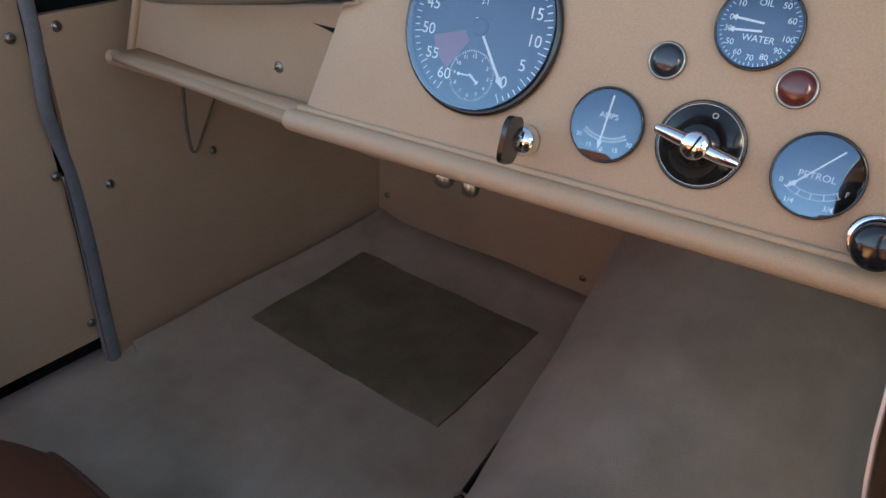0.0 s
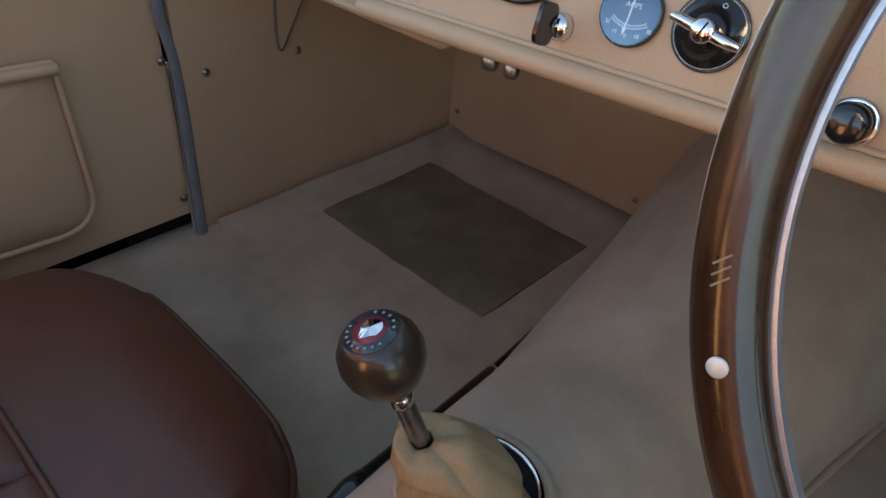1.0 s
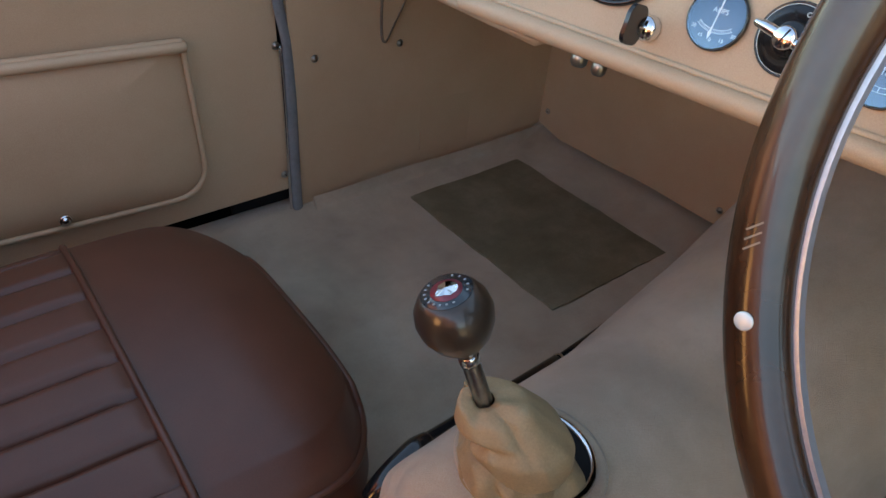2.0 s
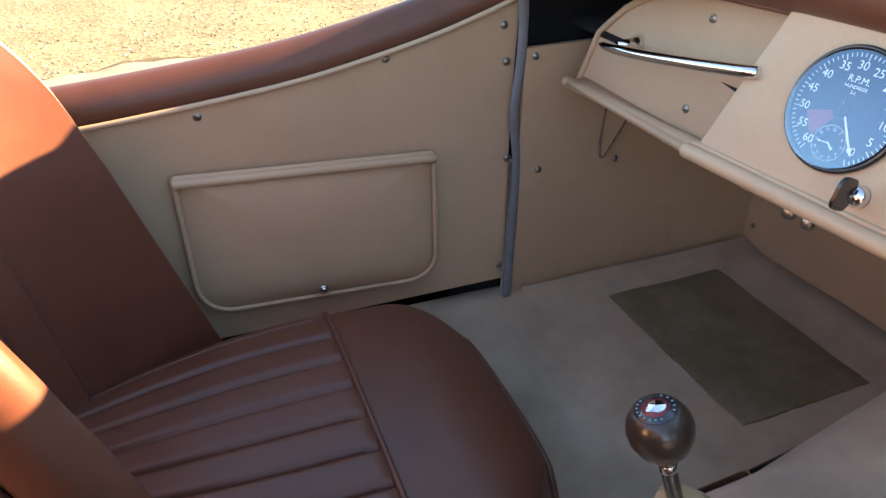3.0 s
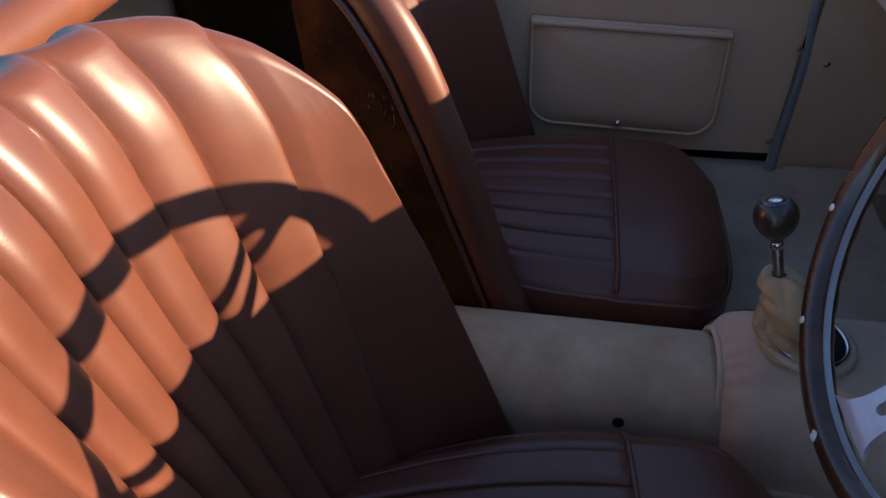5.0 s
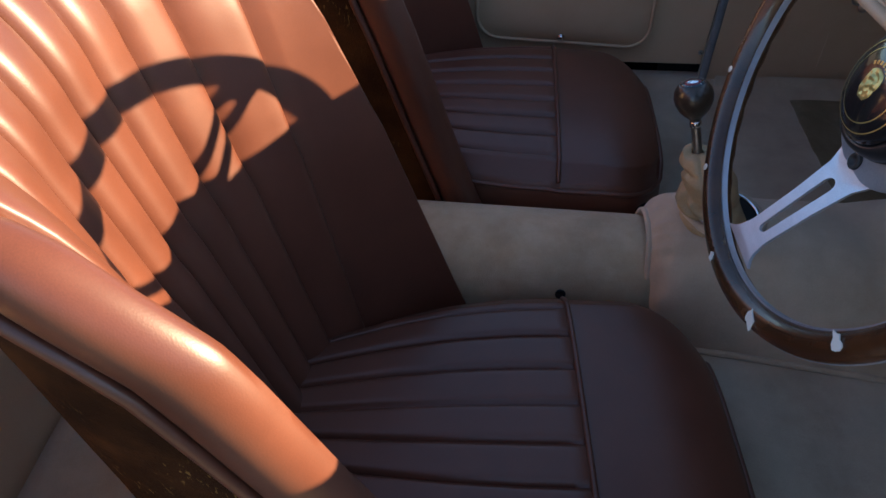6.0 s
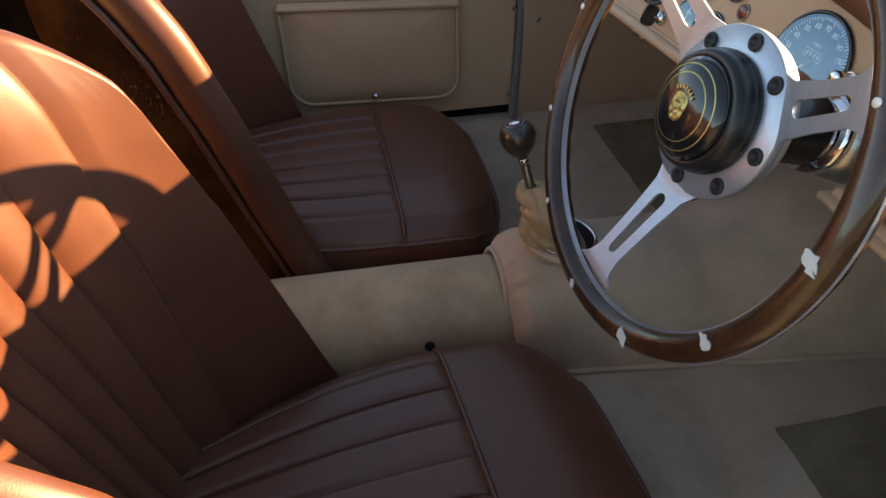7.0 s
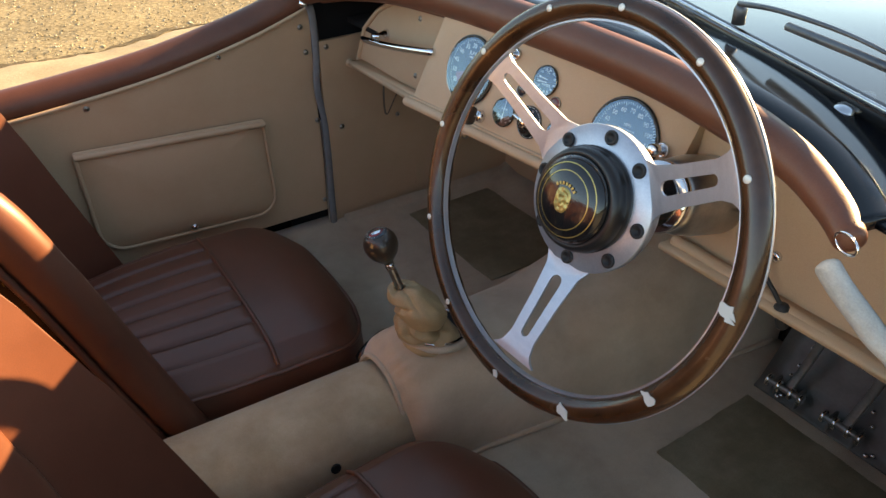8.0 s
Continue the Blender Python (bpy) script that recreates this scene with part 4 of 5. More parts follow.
# grab handle on the passenger side
grab = thing("grab_handle", "chrome passenger grab handle bolted to the beige dash", "handle")
gp = [(-0.566, 0.412, 0.858), (-0.52, 0.402, 0.864), (-0.44, 0.397, 0.876), (-0.36, 0.396, 0.889), (-0.288, 0.399, 0.901), (-0.270, 0.402, 0.904)]
part("bar", mesh_of("bar", *sweep(curve(gp, 50), np.interp(np.linspace(0, 1, 50), (0, 0.06, 0.25, 1), (0.0032, 0.0060, 0.0085, 0.0085)), 14, flat=0.8), CHROME), grab)
part("foot", mesh_of("foot", *lathe([(0.012, 0), (0.0125, 0.004), (0.010, 0.010), (0.0075, 0.020), (0.007, 0.036)], 20), CHROME), grab, "chrome mounting post", face_back(-0.546, glove_y(0.860) - 0.001, 0.860))

# ---- instruments ----
FACE = plain("black_dial_face", (0.010, 0.011, 0.013), 0.55)
PRINT = plain("white_dial_print", (0.80, 0.79, 0.74), 0.6)
REDZONE = plain("red_dial_zone", (0.24, 0.035, 0.04), 0.6)
GLASS = bpy.data.materials.new("sky_tinted_dial_glass")
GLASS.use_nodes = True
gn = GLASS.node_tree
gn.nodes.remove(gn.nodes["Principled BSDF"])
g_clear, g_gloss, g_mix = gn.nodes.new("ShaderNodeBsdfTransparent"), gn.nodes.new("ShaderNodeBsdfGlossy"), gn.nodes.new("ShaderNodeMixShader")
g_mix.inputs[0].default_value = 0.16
# blue gloss colour paints in the blue of the sky reflected in the dials
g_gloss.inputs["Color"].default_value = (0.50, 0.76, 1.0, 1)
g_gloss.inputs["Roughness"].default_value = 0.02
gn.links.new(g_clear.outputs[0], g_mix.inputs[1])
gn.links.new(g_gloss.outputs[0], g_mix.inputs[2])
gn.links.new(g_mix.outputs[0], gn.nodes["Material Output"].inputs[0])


def bars(items, mat, name, thick=0.0003):
    """Flat print: (x, y, length, width, turn) strips joined into one mesh."""
    V, Fc = [], []
    for x, y, l, w, t in items:
        c, sn = math.cos(radians(t)), math.sin(radians(t))
        b0 = len(V)
        for px, py in ((-l / 2, -w / 2), (l / 2, -w / 2), (l / 2, w / 2), (-l / 2, w / 2)):
            V.append((x + px * c - py * sn, y + px * sn + py * c, 0))
        Fc.append((b0, b0 + 1, b0 + 2, b0 + 3))
    return mesh_of(name, V, Fc, mat, smooth=False)


def lettering(text, size, mat, name="lettering"):
    cu = bpy.data.curves.new(name, "FONT")
    cu.body, cu.size, cu.align_x, cu.align_y = text, size, "CENTER", "CENTER"
    cu.materials.append(mat)
    tmp = bpy.data.objects.new(name, cu)
    me = bpy.data.meshes.new_from_object(tmp)
    bpy.data.objects.remove(tmp)
    if not me.materials:
        me.materials.append(mat)
    return me


def put_text(parent, text, size, x, y, z, turn=0.0, mat=None):
    return part("lettering", lettering(text, size, mat or PRINT), parent, "", pose(x, y, z, 0, 0, turn))


def gauge(name, label, r, x, z, well=0.008):
    g = thing(name, label, "gauge", "dashboard gauges")
    g.matrix_basis = on_dash(x, z, 0.0005)
    part("bezel", mesh_of("bezel", *lathe([(r * 1.0, 0), (r * 1.06, 0.0005), (r * 1.06, 0.003), (r * 1.03, 0.0048), (r * 0.985, 0.004), (r * 0.965, 0.0006)], 56, False), GLOSSBLACK), g, "thin black bezel")
    part("face", mesh_of("face", *lathe([(r * 0.985, 0.0002), (r * 0.985, 0.0007), (r * 0.2, 0.0008), (0.0005, 0.0008)], 56), FACE), g, "black dial face")
    # glass tipped upwards so that it mirrors higher, bluer sky
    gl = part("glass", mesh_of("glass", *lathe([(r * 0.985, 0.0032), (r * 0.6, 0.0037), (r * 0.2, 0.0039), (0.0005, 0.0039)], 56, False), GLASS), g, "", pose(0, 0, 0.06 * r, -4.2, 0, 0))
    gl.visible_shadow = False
    return g


def needle(parent, length, tail, turn, width=0.0016, x=0.0, y=0.0):
    V = [(-width * 0.5, -tail, 0), (width * 0.5, -tail, 0), (width * 0.55, length * 0.8, 0), (width * 1.5, length * 0.84, 0), (0, length, 0), (-width * 1.5, length * 0.84, 0), (-width * 0.55, length * 0.8, 0)]
    V2 = [(p[0], p[1], 0.0006) for p in V]
    n0 = len(V)
    Fc = [tuple(range(n0)), tuple(range(2 * n0 - 1, n0 - 1, -1))] + [(k, (k + 1) % n0, n0 + (k + 1) % n0, n0 + k) for k in range(n0)]
    return part("needle", mesh_of("needle", V + V2, Fc, PRINT, smooth=False), parent, "white needle", pose(x, y, 0.0016, 0, 0, turn))


def scale_marks(r, a0, a1, n, l, w, every=0, l2=0.0):
    out = []
    for k in range(n + 1):
        t = a0 + (a1 - a0) * k / n
        ll = l2 if every and k % every == 0 else l
        out.append(((r - ll / 2) * math.cos(radians(t)), (r - ll / 2) * math.sin(radians(t)), ll, w, t))
    return out


# rev counter with inset clock
R = 0.0542
tach = gauge("rev_counter", "large black rev counter with white figures and inset clock", R, -0.1665, 0.8985)
part("scale", bars(scale_marks(R * 0.93, -62, 242, 60, 0.0035, 0.0007, 5, 0.006), PRINT, "scale"), tach, "", pose(0, 0, 0.0012))
for k, tx in enumerate(("0", "5", "10", "15", "20", "25", "30", "35", "40", "45", "50", "55", "60")):
    t = -52 + 24.2 * k
    put_text(tach, tx, 0.0105, R * 0.73 * math.cos(radians(t)), R * 0.73 * math.sin(radians(t)), 0.0012)
put_text(tach, "R.P.M.", 0.0085, 0, R * 0.50, 0.0012)
put_text(tach, "HUNDREDS", 0.0042, 0, R * 0.38, 0.0012)
put_text(tach, "2-1", 0.0042, 0, R * 0.29, 0.0012)
zone = []
for k in range(13):
    t = radians(197 + 40 * k / 12)
    zone.append((math.cos(t), math.sin(t)))
zv = [(R * 0.2 * c, R * 0.2 * sn, 0) for c, sn in zone] + [(R * 0.66 * c, R * 0.66 * sn, 0) for c, sn in zone]
part("red_zone", mesh_of("red_zone", zv, [(k, k + 1, 14 + k, 13 + k) for k in range(12)], REDZONE, smooth=False), tach, "red warning band", pose(0, 0, 0.0010))
needle(tach, R * 0.80, R * 0.12, 215)
part("hub", mesh_of("hub", *lathe([(0.0062, 0.0012), (0.0062, 0.0026), (0.004, 0.0030), (0.0005, 0.0030)], 24), BLACK), tach)
CY = -R * 0.58
part("clock_scale", bars([(a1[0], a1[1] + CY, *a1[2:]) for a1 in scale_marks(R * 0.31, 0, 354, 60, 0.0012, 0.0004, 5, 0.0020)], PRINT, "clock_scale"), tach, "", pose(0, 0, 0.0012))
for k in range(1, 13):
    t = radians(90 - 30 * k)
    put_text(tach, str(k), 0.0036, R * 0.235 * math.cos(t), CY + R * 0.235 * math.sin(t), 0.0012)
needle(tach, R * 0.20, R * 0.03, 92, 0.0009, 0, CY)
needle(tach, R * 0.14, R * 0.03, 235, 0.0013, 0, CY)

speedo = gauge("speedometer", "large black speedometer with white figures and mileage drum", R, 0.159, 0.889)
part("scale", bars(scale_marks(R * 0.93, -71, 236, 70, 0.0035, 0.0007, 5, 0.006), PRINT, "scale"), speedo, "", pose(0, 0, 0.0012))
for k in range(1, 15):
    t = 215.3 - 21.2 * (k - 1)
    put_text(speedo, str(10 * k), 0.0088, R * 0.73 * math.cos(radians(t)), R * 0.73 * math.sin(radians(t)), 0.0012)
put_text(speedo, "MPH", 0.0060, 0, R * 0.36, 0.0012)
for k in range(4):
    put_text(speedo, "0", 0.0070, -0.0085 + 0.0057 * k, R * 0.16, 0.0012)
part("drum_frame", bars([(0, R * 0.16 + 0.0048, 0.026, 0.0005, 0), (0, R * 0.16 - 0.0048, 0.026, 0.0005, 0), (-0.013, R * 0.16, 0.0096, 0.0005, 90), (0.013, R * 0.16, 0.0096, 0.0005, 90)], PRINT, "drum_frame"), speedo, "", pose(0, 0, 0.0012))
needle(speedo, R * 0.80, R * 0.12, 140)
part("hub", mesh_of("hub", *lathe([(0.0062, 0.0012), (0.0062, 0.0026), (0.004, 0.0030), (0.0005, 0.0030)], 24), BLACK), speedo)

r2 = 0.0218
amps = gauge("ammeter", "small black ammeter with white scale", r2, -0.0672, 0.8585)
part("scale", bars(scale_marks(r2 * 1.15, 238, 302, 20, 0.0022, 0.0004, 5, 0.0030), PRINT, "scale"), amps, "", pose(0, 0.0150, 0.0012))
part("scale_arc", bars([(r2 * 1.15 * math.cos(radians(t)), r2 * 1.15 * math.sin(radians(t)), 0.0022, 0.0004, t + 90) for t in np.linspace(238, 302, 24)] + [(r2 * 1.04 * math.cos(radians(t)), r2 * 1.04 * math.sin(radians(t)), 0.0020, 0.0004, t + 90) for t in np.linspace(238, 302, 24)], PRINT, "scale_arc"), amps, "", pose(0, 0.0150, 0.0012))
put_text(amps, "AMPS", 0.0050, 0, r2 * 0.25, 0.0012)
for tx, px_, py_ in (("30", -0.0160, -0.0088), ("15", -0.0085, -0.0138), ("0", 0.0, -0.0152), ("15", 0.0085, -0.0138), ("30", 0.0160, -0.0088)):
    put_text(amps, tx, 0.0040, px_, py_, 0.0012)
needle(amps, r2 * 1.35, 0.004, 176, 0.0010, 0, 0.0140)

petrol = gauge("fuel_gauge", "small black petrol gauge with white scale", r2 * 1.02, 0.0514, 0.8585)
part("scale_arc", bars([(r2 * 1.15 * math.cos(radians(t)), r2 * 1.15 * math.sin(radians(t)), 0.0022, 0.0004, t + 90) for t in np.linspace(238, 302, 24)] + [(r2 * 1.0 * math.cos(radians(t)), r2 * 1.0 * math.sin(radians(t)), 0.0020, 0.0004, t + 90) for t in np.linspace(238, 302, 24)] + scale_marks(r2 * 1.15, 238, 302, 4, 0.0033, 0.0006), PRINT, "scale_arc"), petrol, "", pose(0, 0.0120, 0.0012))
put_text(petrol, "PETROL", 0.0054, 0, -r2 * 0.03, 0.0012)
for tx, px_, py_ in (("0", -0.0165, -0.0062), ("1/4", -0.0100, -0.0160), ("3/4", 0.0100, -0.0160), ("F", 0.0165, -0.0062)):
    put_text(petrol, tx, 0.0042, px_, py_, 0.0012)
needle(petrol, r2 * 1.40, 0.003, 138, 0.0009, 0.0075, 0.0130)

oil = gauge("oil_water_gauge", "small black combined oil pressure and water temperature gauge", r2, -0.001, 0.9245)
put_text(oil, "OIL", 0.0048, 0, r2 * 0.58, 0.0012)
put_text(oil, "WATER", 0.0050, 0.001, -r2 * 0.28, 0.0012)
for k, tx in enumerate(("0", "10", "20", "40", "50", "60")):
    t = 172 - 31 * k
    put_text(oil, tx, 0.0046, r2 * 0.72 * math.cos(radians(t)), r2 * 0.72 * math.sin(radians(t)) + 0.001, 0.0012)
for k, tx in enumerate(("30", "50", "60", "70", "80", "90", "100")):
    t = 190 + 26 * k
    put_text(oil, tx, 0.0044, r2 * 0.74 * math.cos(radians(t)), r2 * 0.74 * math.sin(radians(t)), 0.0012)
part("scale", bars(scale_marks(r2 * 0.94, 4, 176, 24, 0.0014, 0.0004, 4, 0.0022) + scale_marks(r2 * 0.94, 186, 354, 24, 0.0014, 0.0004, 4, 0.0022), PRINT, "scale"), oil, "", pose(0, 0, 0.0012))
needle(oil, r2 * 0.70, 0.002, 86, 0.0011, 0, 0.0025)
needle(oil, r2 * 0.70, 0.002, 94, 0.0011, 0, -0.0020)

# switches and lamps
RED = plain("red_lens", (0.16, 0.028, 0.022), 0.25, coat=0.5)
DARKLENS = plain("dark_lens", (0.022, 0.026, 0.034), 0.2, coat=0.5)


def pilot(label, x, z, lens):
    p = thing("warning_lamp", label, "warning lamp", "pilot lamps")
    p.matrix_basis = on_dash(x, z, 0.0005)
    part("ring", mesh_of("ring", *lathe([(0.0094, 0), (0.0110, 0.0002), (0.0108, 0.0018), (0.0101, 0.0024), (0.0094, 0.0018)], 32, False), NICKEL), p, "chrome ring")
    part("lens", mesh_of("lens", *lathe([(0.0097, 0.0005), (0.0095, 0.0018), (0.005, 0.0030), (0.0005, 0.0033)], 28), lens), p)


pilot("dark warning lamp in a chrome ring", -0.0437, 0.900, DARKLENS)
pilot("dull red warning lamp in a chrome ring", 0.0270, 0.8985, RED)

sw = thing("light_switch", "round black rotary light switch with chrome pointer knob", "switch")
sw.matrix_basis = on_dash(-0.0115, 0.8598, 0.0005)
part("plate", mesh_of("plate", *lathe([(0.0255, 0), (0.0255, 0.0016), (0.0243, 0.0024), (0.0240, 0.0018), (0.0236, 0.0022), (0.012, 0.0022), (0.0125, 0.006), (0.0115, 0.009), (0.0004, 0.009)], 48), GLOSSBLACK), sw, "black disc")
part("plate_ring", bars([(0.0232 * math.cos(radians(t)), 0.0232 * math.sin(radians(t)), 0.0016, 0.0003, t + 90) for t in range(0, 360, 4)], PRINT, "plate_ring"), sw, "", pose(0, 0, 0.0027))
bar_p = curve([(-0.0235, 0.0045, 0.012), (-0.015, 0.0032, 0.0135), (0, 0, 0.014), (0.015, -0.0032, 0.0135), (0.0235, -0.0045, 0.012)], 24)
part("pointer", mesh_of("pointer", *sweep(bar_p, [0.0028 + 0.0016 * math.sin(math.pi * k / 23) for k in range(24)], 12), CHROME), sw, "chrome pointer knob")
cap = part("knob_cap", mesh_of("knob_cap", *lathe([(0.0078, 0.009), (0.0080, 0.0175), (0.0070, 0.0190), (0.0004, 0.0192)], 28), CHROME), sw, "chrome centre")
part("cap_slot", bars([(0, 0, 0.013, 0.0012, 68)], CAVITY_SHADE, "cap_slot"), cap, "", pose(0, 0, 0.0194))
put_text(sw, "O", 0.0045, 0.004, 0.0175, 0.0027)

key = thing("ignition_key", "dark-headed key in a chrome ignition lock", "key")
key.matrix_basis = on_dash(-0.117, 0.8378, 0.0005)
part("lock", mesh_of("lock", *lathe([(0.0105, 0), (0.0105, 0.004), (0.0090, 0.006), (0.0088, 0.009), (0.0004, 0.009)], 28), CHROME), key, "chrome lock barrel")
kv, kf = outline_plate(rounded_rect(0.024, 0.030, 0.008, 0.008), 0.0035)
part("key_head", mesh_of("key_head", kv, kf, GLOSSBLACK, auto=40), key, "dark key head", pose(-0.0017, 0.0005, 0.024, 0, 90, 0) @ pose(0, 0, 0, 0, 0, 0))
part("key_blade", mesh_of("key_blade", *sweep([(0, 0, 0.006), (0, 0, 0.016)], 0.0022, 8), CHROME), key)


def pull_knob(label, x, z, r, mat, spin=0):
    p = thing("pull_knob", label, "knob", "dashboard knobs")
    p.matrix_basis = on_dash(x, z, 0.0005)
    part("ring", mesh_of("ring", *lathe([(r * 0.95, 0), (r * 1.2, 0.0004), (r * 1.18, 0.004), (r * 1.0, 0.0055), (r * 0.8, 0.004)], 32), CHROME), p, "chrome ring")
    part("knob", mesh_of("knob", *lathe([(r * 0.6, 0.002), (r * 0.6, 0.012), (r * 0.95, 0.015), (r, 0.022), (r * 0.9, 0.027), (r * 0.55, 0.0285), (0.0004, 0.0288)], 32), mat), p)


pull_knob("black pull knob in a chrome ring", 0.0885, 0.834, 0.0125, GLOSSBLACK)
pull_knob("chrome dash knob beside the speedometer", 0.222, 0.895, 0.0085, CHROME)
pull_knob("chrome dash knob above the ammeter", -0.074, 0.9455, 0.0075, CHROME)

# switches hanging under the lower edge
for x, w in ((-0.176, 0.0075), (-0.153, 0.0065)):
    k = part("under_knob", mesh_of("under_knob", *lathe([(w * 0.5, 0), (w, 0.003), (w, 0.012), (w * 0.7, 0.015), (0.0004, 0.0155)], 18), NICKEL), None, "", pose(x, 0.391, 0.803, 170, 0, 0))
    tagged(k, "small pale knob under the dashboard edge", "knob", "under-dash knobs")

# ---- steering wheel ----
N = Vector((-0.0598, 0.9535, -0.2954)).normalized()
EX = (Vector((1, 0, 0)) - N * N.x).normalized()
UP = EX.cross(N)
WHEEL = Matrix.Translation((0.3163, 0.1865, 0.9300)) @ Matrix((EX, UP, -N)).transposed().to_4x4()
wheel = thing("steering_wheel", "wood-rimmed three-spoke steering wheel with drilled aluminium spokes", "steering wheel")
wheel.matrix_basis = WHEEL
RR = 0.2000
ring_t = np.linspace(0, 2 * np.pi, 120, endpoint=False)


def torus(r, a, b, seg=16, off=0.0, grip=0.0):
    V, Fc = [], []
    for t in ring_t:
        for k in range(seg):
            q = 2 * math.pi * k / seg
            bb = b * (1 + grip * (1 if math.sin(q) < 0 else 0) * 0.25 * math.cos(36 * t))
            rr = r + a * math.cos(q)
            V.append((rr * math.cos(t), rr * math.sin(t), off + bb * math.sin(q)))
    n0 = len(ring_t)
    for i in range(n0):
        for k in range(seg):
            i2, k2 = (i + 1) % n0, (k + 1) % seg
            Fc.append((i * seg + k, i2 * seg + k, i2 * seg + k2, i * seg + k2))
    return V, Fc


part("rim", mesh_of("rim", *torus(RR, 0.0128, 0.0150, 20, 0, 0.25), WOOD), wheel, "varnished walnut rim")
part("rim_core", mesh_of("rim_core", *lathe([(RR - 0.0142, -0.0030), (RR + 0.0133, -0.0012), (RR + 0.0133, 0.0012), (RR - 0.0142, 0.0030), (RR - 0.0142, -0.0030)], 120, False), ALU, auto=40), wheel, "bright aluminium rim core edge")
rivet_mesh = mesh_of("rivet", *lathe([(0.0035, 0), (0.0035, 0.0004), (0.0029, 0.0007), (0.0004, 0.0008)], 16), plain("pale_rivet", (0.75, 0.72, 0.66), 0.35, 0.3))
for t in (143.5, 173.0, -154.3, -123.6, 31.8, 62.0, 90, 115):
    part("rivet", rivet_mesh, wheel, "pale metal rivet", pose(RR * math.cos(radians(t)), RR * math.sin(radians(t)), 0.0152))
KEYLINE = plain("worn_inlay", (0.28, 0.19, 0.13), 0.5)
chip_mat = plain("chipped_filler", (0.62, 0.60, 0.56), 0.7)
for t, spin in ((-63.4, 20), (-32.6, 200), (0.3, 150), (-92.3, 60)):
    big = 1.0 if t > -80 else 0.6
    cvx = [(0.0105 * big * math.cos(a1) * (0.75 + 0.7 * noise.noise((t, a1 * 2, 0))), 0.0065 * big * math.sin(a1) * (0.75 + 0.9 * noise.noise((a1 * 2, t, 4)))) for a1 in np.linspace(0, 2 * math.pi, 14, endpoint=False)]
    part("chip", mesh_of("chip", *outline_plate(cvx, 0.0012), chip_mat, auto=30), wheel, "pale chipped varnish patch", pose(RR * math.cos(radians(t)), RR * math.sin(radians(t)), 0.0152, 0, 0, t + spin))
for k in range(3):
    part("inlay", bars([(0, 0, 0.0065, 0.0007, 0)], KEYLINE, "inlay"), wheel, "", pose(RR * math.cos(radians(196 + k * 1.0)), RR * math.sin(radians(196 + k * 1.0)), 0.0153, 0, 0, 230))

HUB = Vector((-0.006, 0.0106, -0.0445))     # centre of the hub plate in wheel axes


def spoke(turn):
    """A slotted aluminium spoke, dished from the hub plate up to the rim."""
    L0, L1 = 0.066, 0.187
    def half(r):
        return np.interp(r, (0.066, 0.085, 0.12, 0.165, 0.180, 0.187), (0.034, 0.0235, 0.0195, 0.0175, 0.022, 0.032))
    rs = np.linspace(L0, L1, 26)
    pts = [(r, -half(r)) for r in rs] + [(r, half(r)) for r in rs[::-1]]
    hole = []
    for t in np.linspace(-90, 90, 9):
        hole.append((0.158 + 0.0055 * math.cos(radians(t)), 0.0055 * math.sin(radians(t))))
    for t in np.linspace(90, 270, 9):
        hole.append((0.098 + 0.0075 * math.cos(radians(t)), 0.0075 * math.sin(radians(t))))
    V, Fc = outline_plate(pts, 0.0030, [hole])
    out = []
    for x, y, z in V:
        out.append((x, y, z + 0.0430 * min(1.0, max(0.0, (x - 0.072) / 0.113)) ** 1.0))
    return out, Fc


for t in (29.5, 146.5, -89.8):
    part("spoke", mesh_of("spoke", *spoke(t), ALU, auto=35), wheel, "slotted satin aluminium spoke", Matrix.Translation(HUB) @ Matrix.Rotation(radians(t), 4, "Z"))
plate = part("hub_plate", mesh_of("hub_plate", *lathe([(0.078, -0.006), (0.0785, 0.003), (0.0775, 0.0046), (0.045, 0.0046), (0.0005, 0.0046)], 72), ALU), wheel, "satin aluminium hub plate", Matrix.Translation(HUB))
part("hub_back", mesh_of("hub_back", *lathe([(0.074, -0.016), (0.0745, -0.012), (0.0745, -0.0065), (0.07, -0.006)], 64), ALU), wheel, "second aluminium hub plate", Matrix.Translation(HUB))
bolt_mesh = mesh_of("bolt", *lathe([(0.0078, 0), (0.0078, 0.0022), (0.0070, 0.0032), (0.0042, 0.0032), (0.0040, 0.0012), (0.0004, 0.0012)], 20), BLACK)
for t in (135.7, 87.8, 47.0, -4.2, -44.5, -91.3, -137.0, 175.0):
    t = radians(t)
    part("bolt", bolt_mesh, wheel, "black socket bolt", Matrix.Translation(HUB + Vector((0.0684 * math.cos(t), 0.0684 * math.sin(t), 0.0045))))
BOSS = material("polished_black_rubber", (0.010, 0.010, 0.011), (0.018, 0.018, 0.019), rough=0.30, big=20, fine=200, bump=0.05)
part("boss", mesh_of("boss", *lathe([(0.0555, 0.004), (0.0565, 0.008), (0.0565, 0.0135), (0.0557, 0.0142), (0.0557, 0.0150), (0.0560, 0.0158), (0.0550, 0.0225), (0.0525, 0.0285), (0.0475, 0.0315), (0.0465, 0.0300), (0.0440, 0.0300)], 64, False), BOSS), wheel, "black rubber boss ring", Matrix.Translation(HUB))
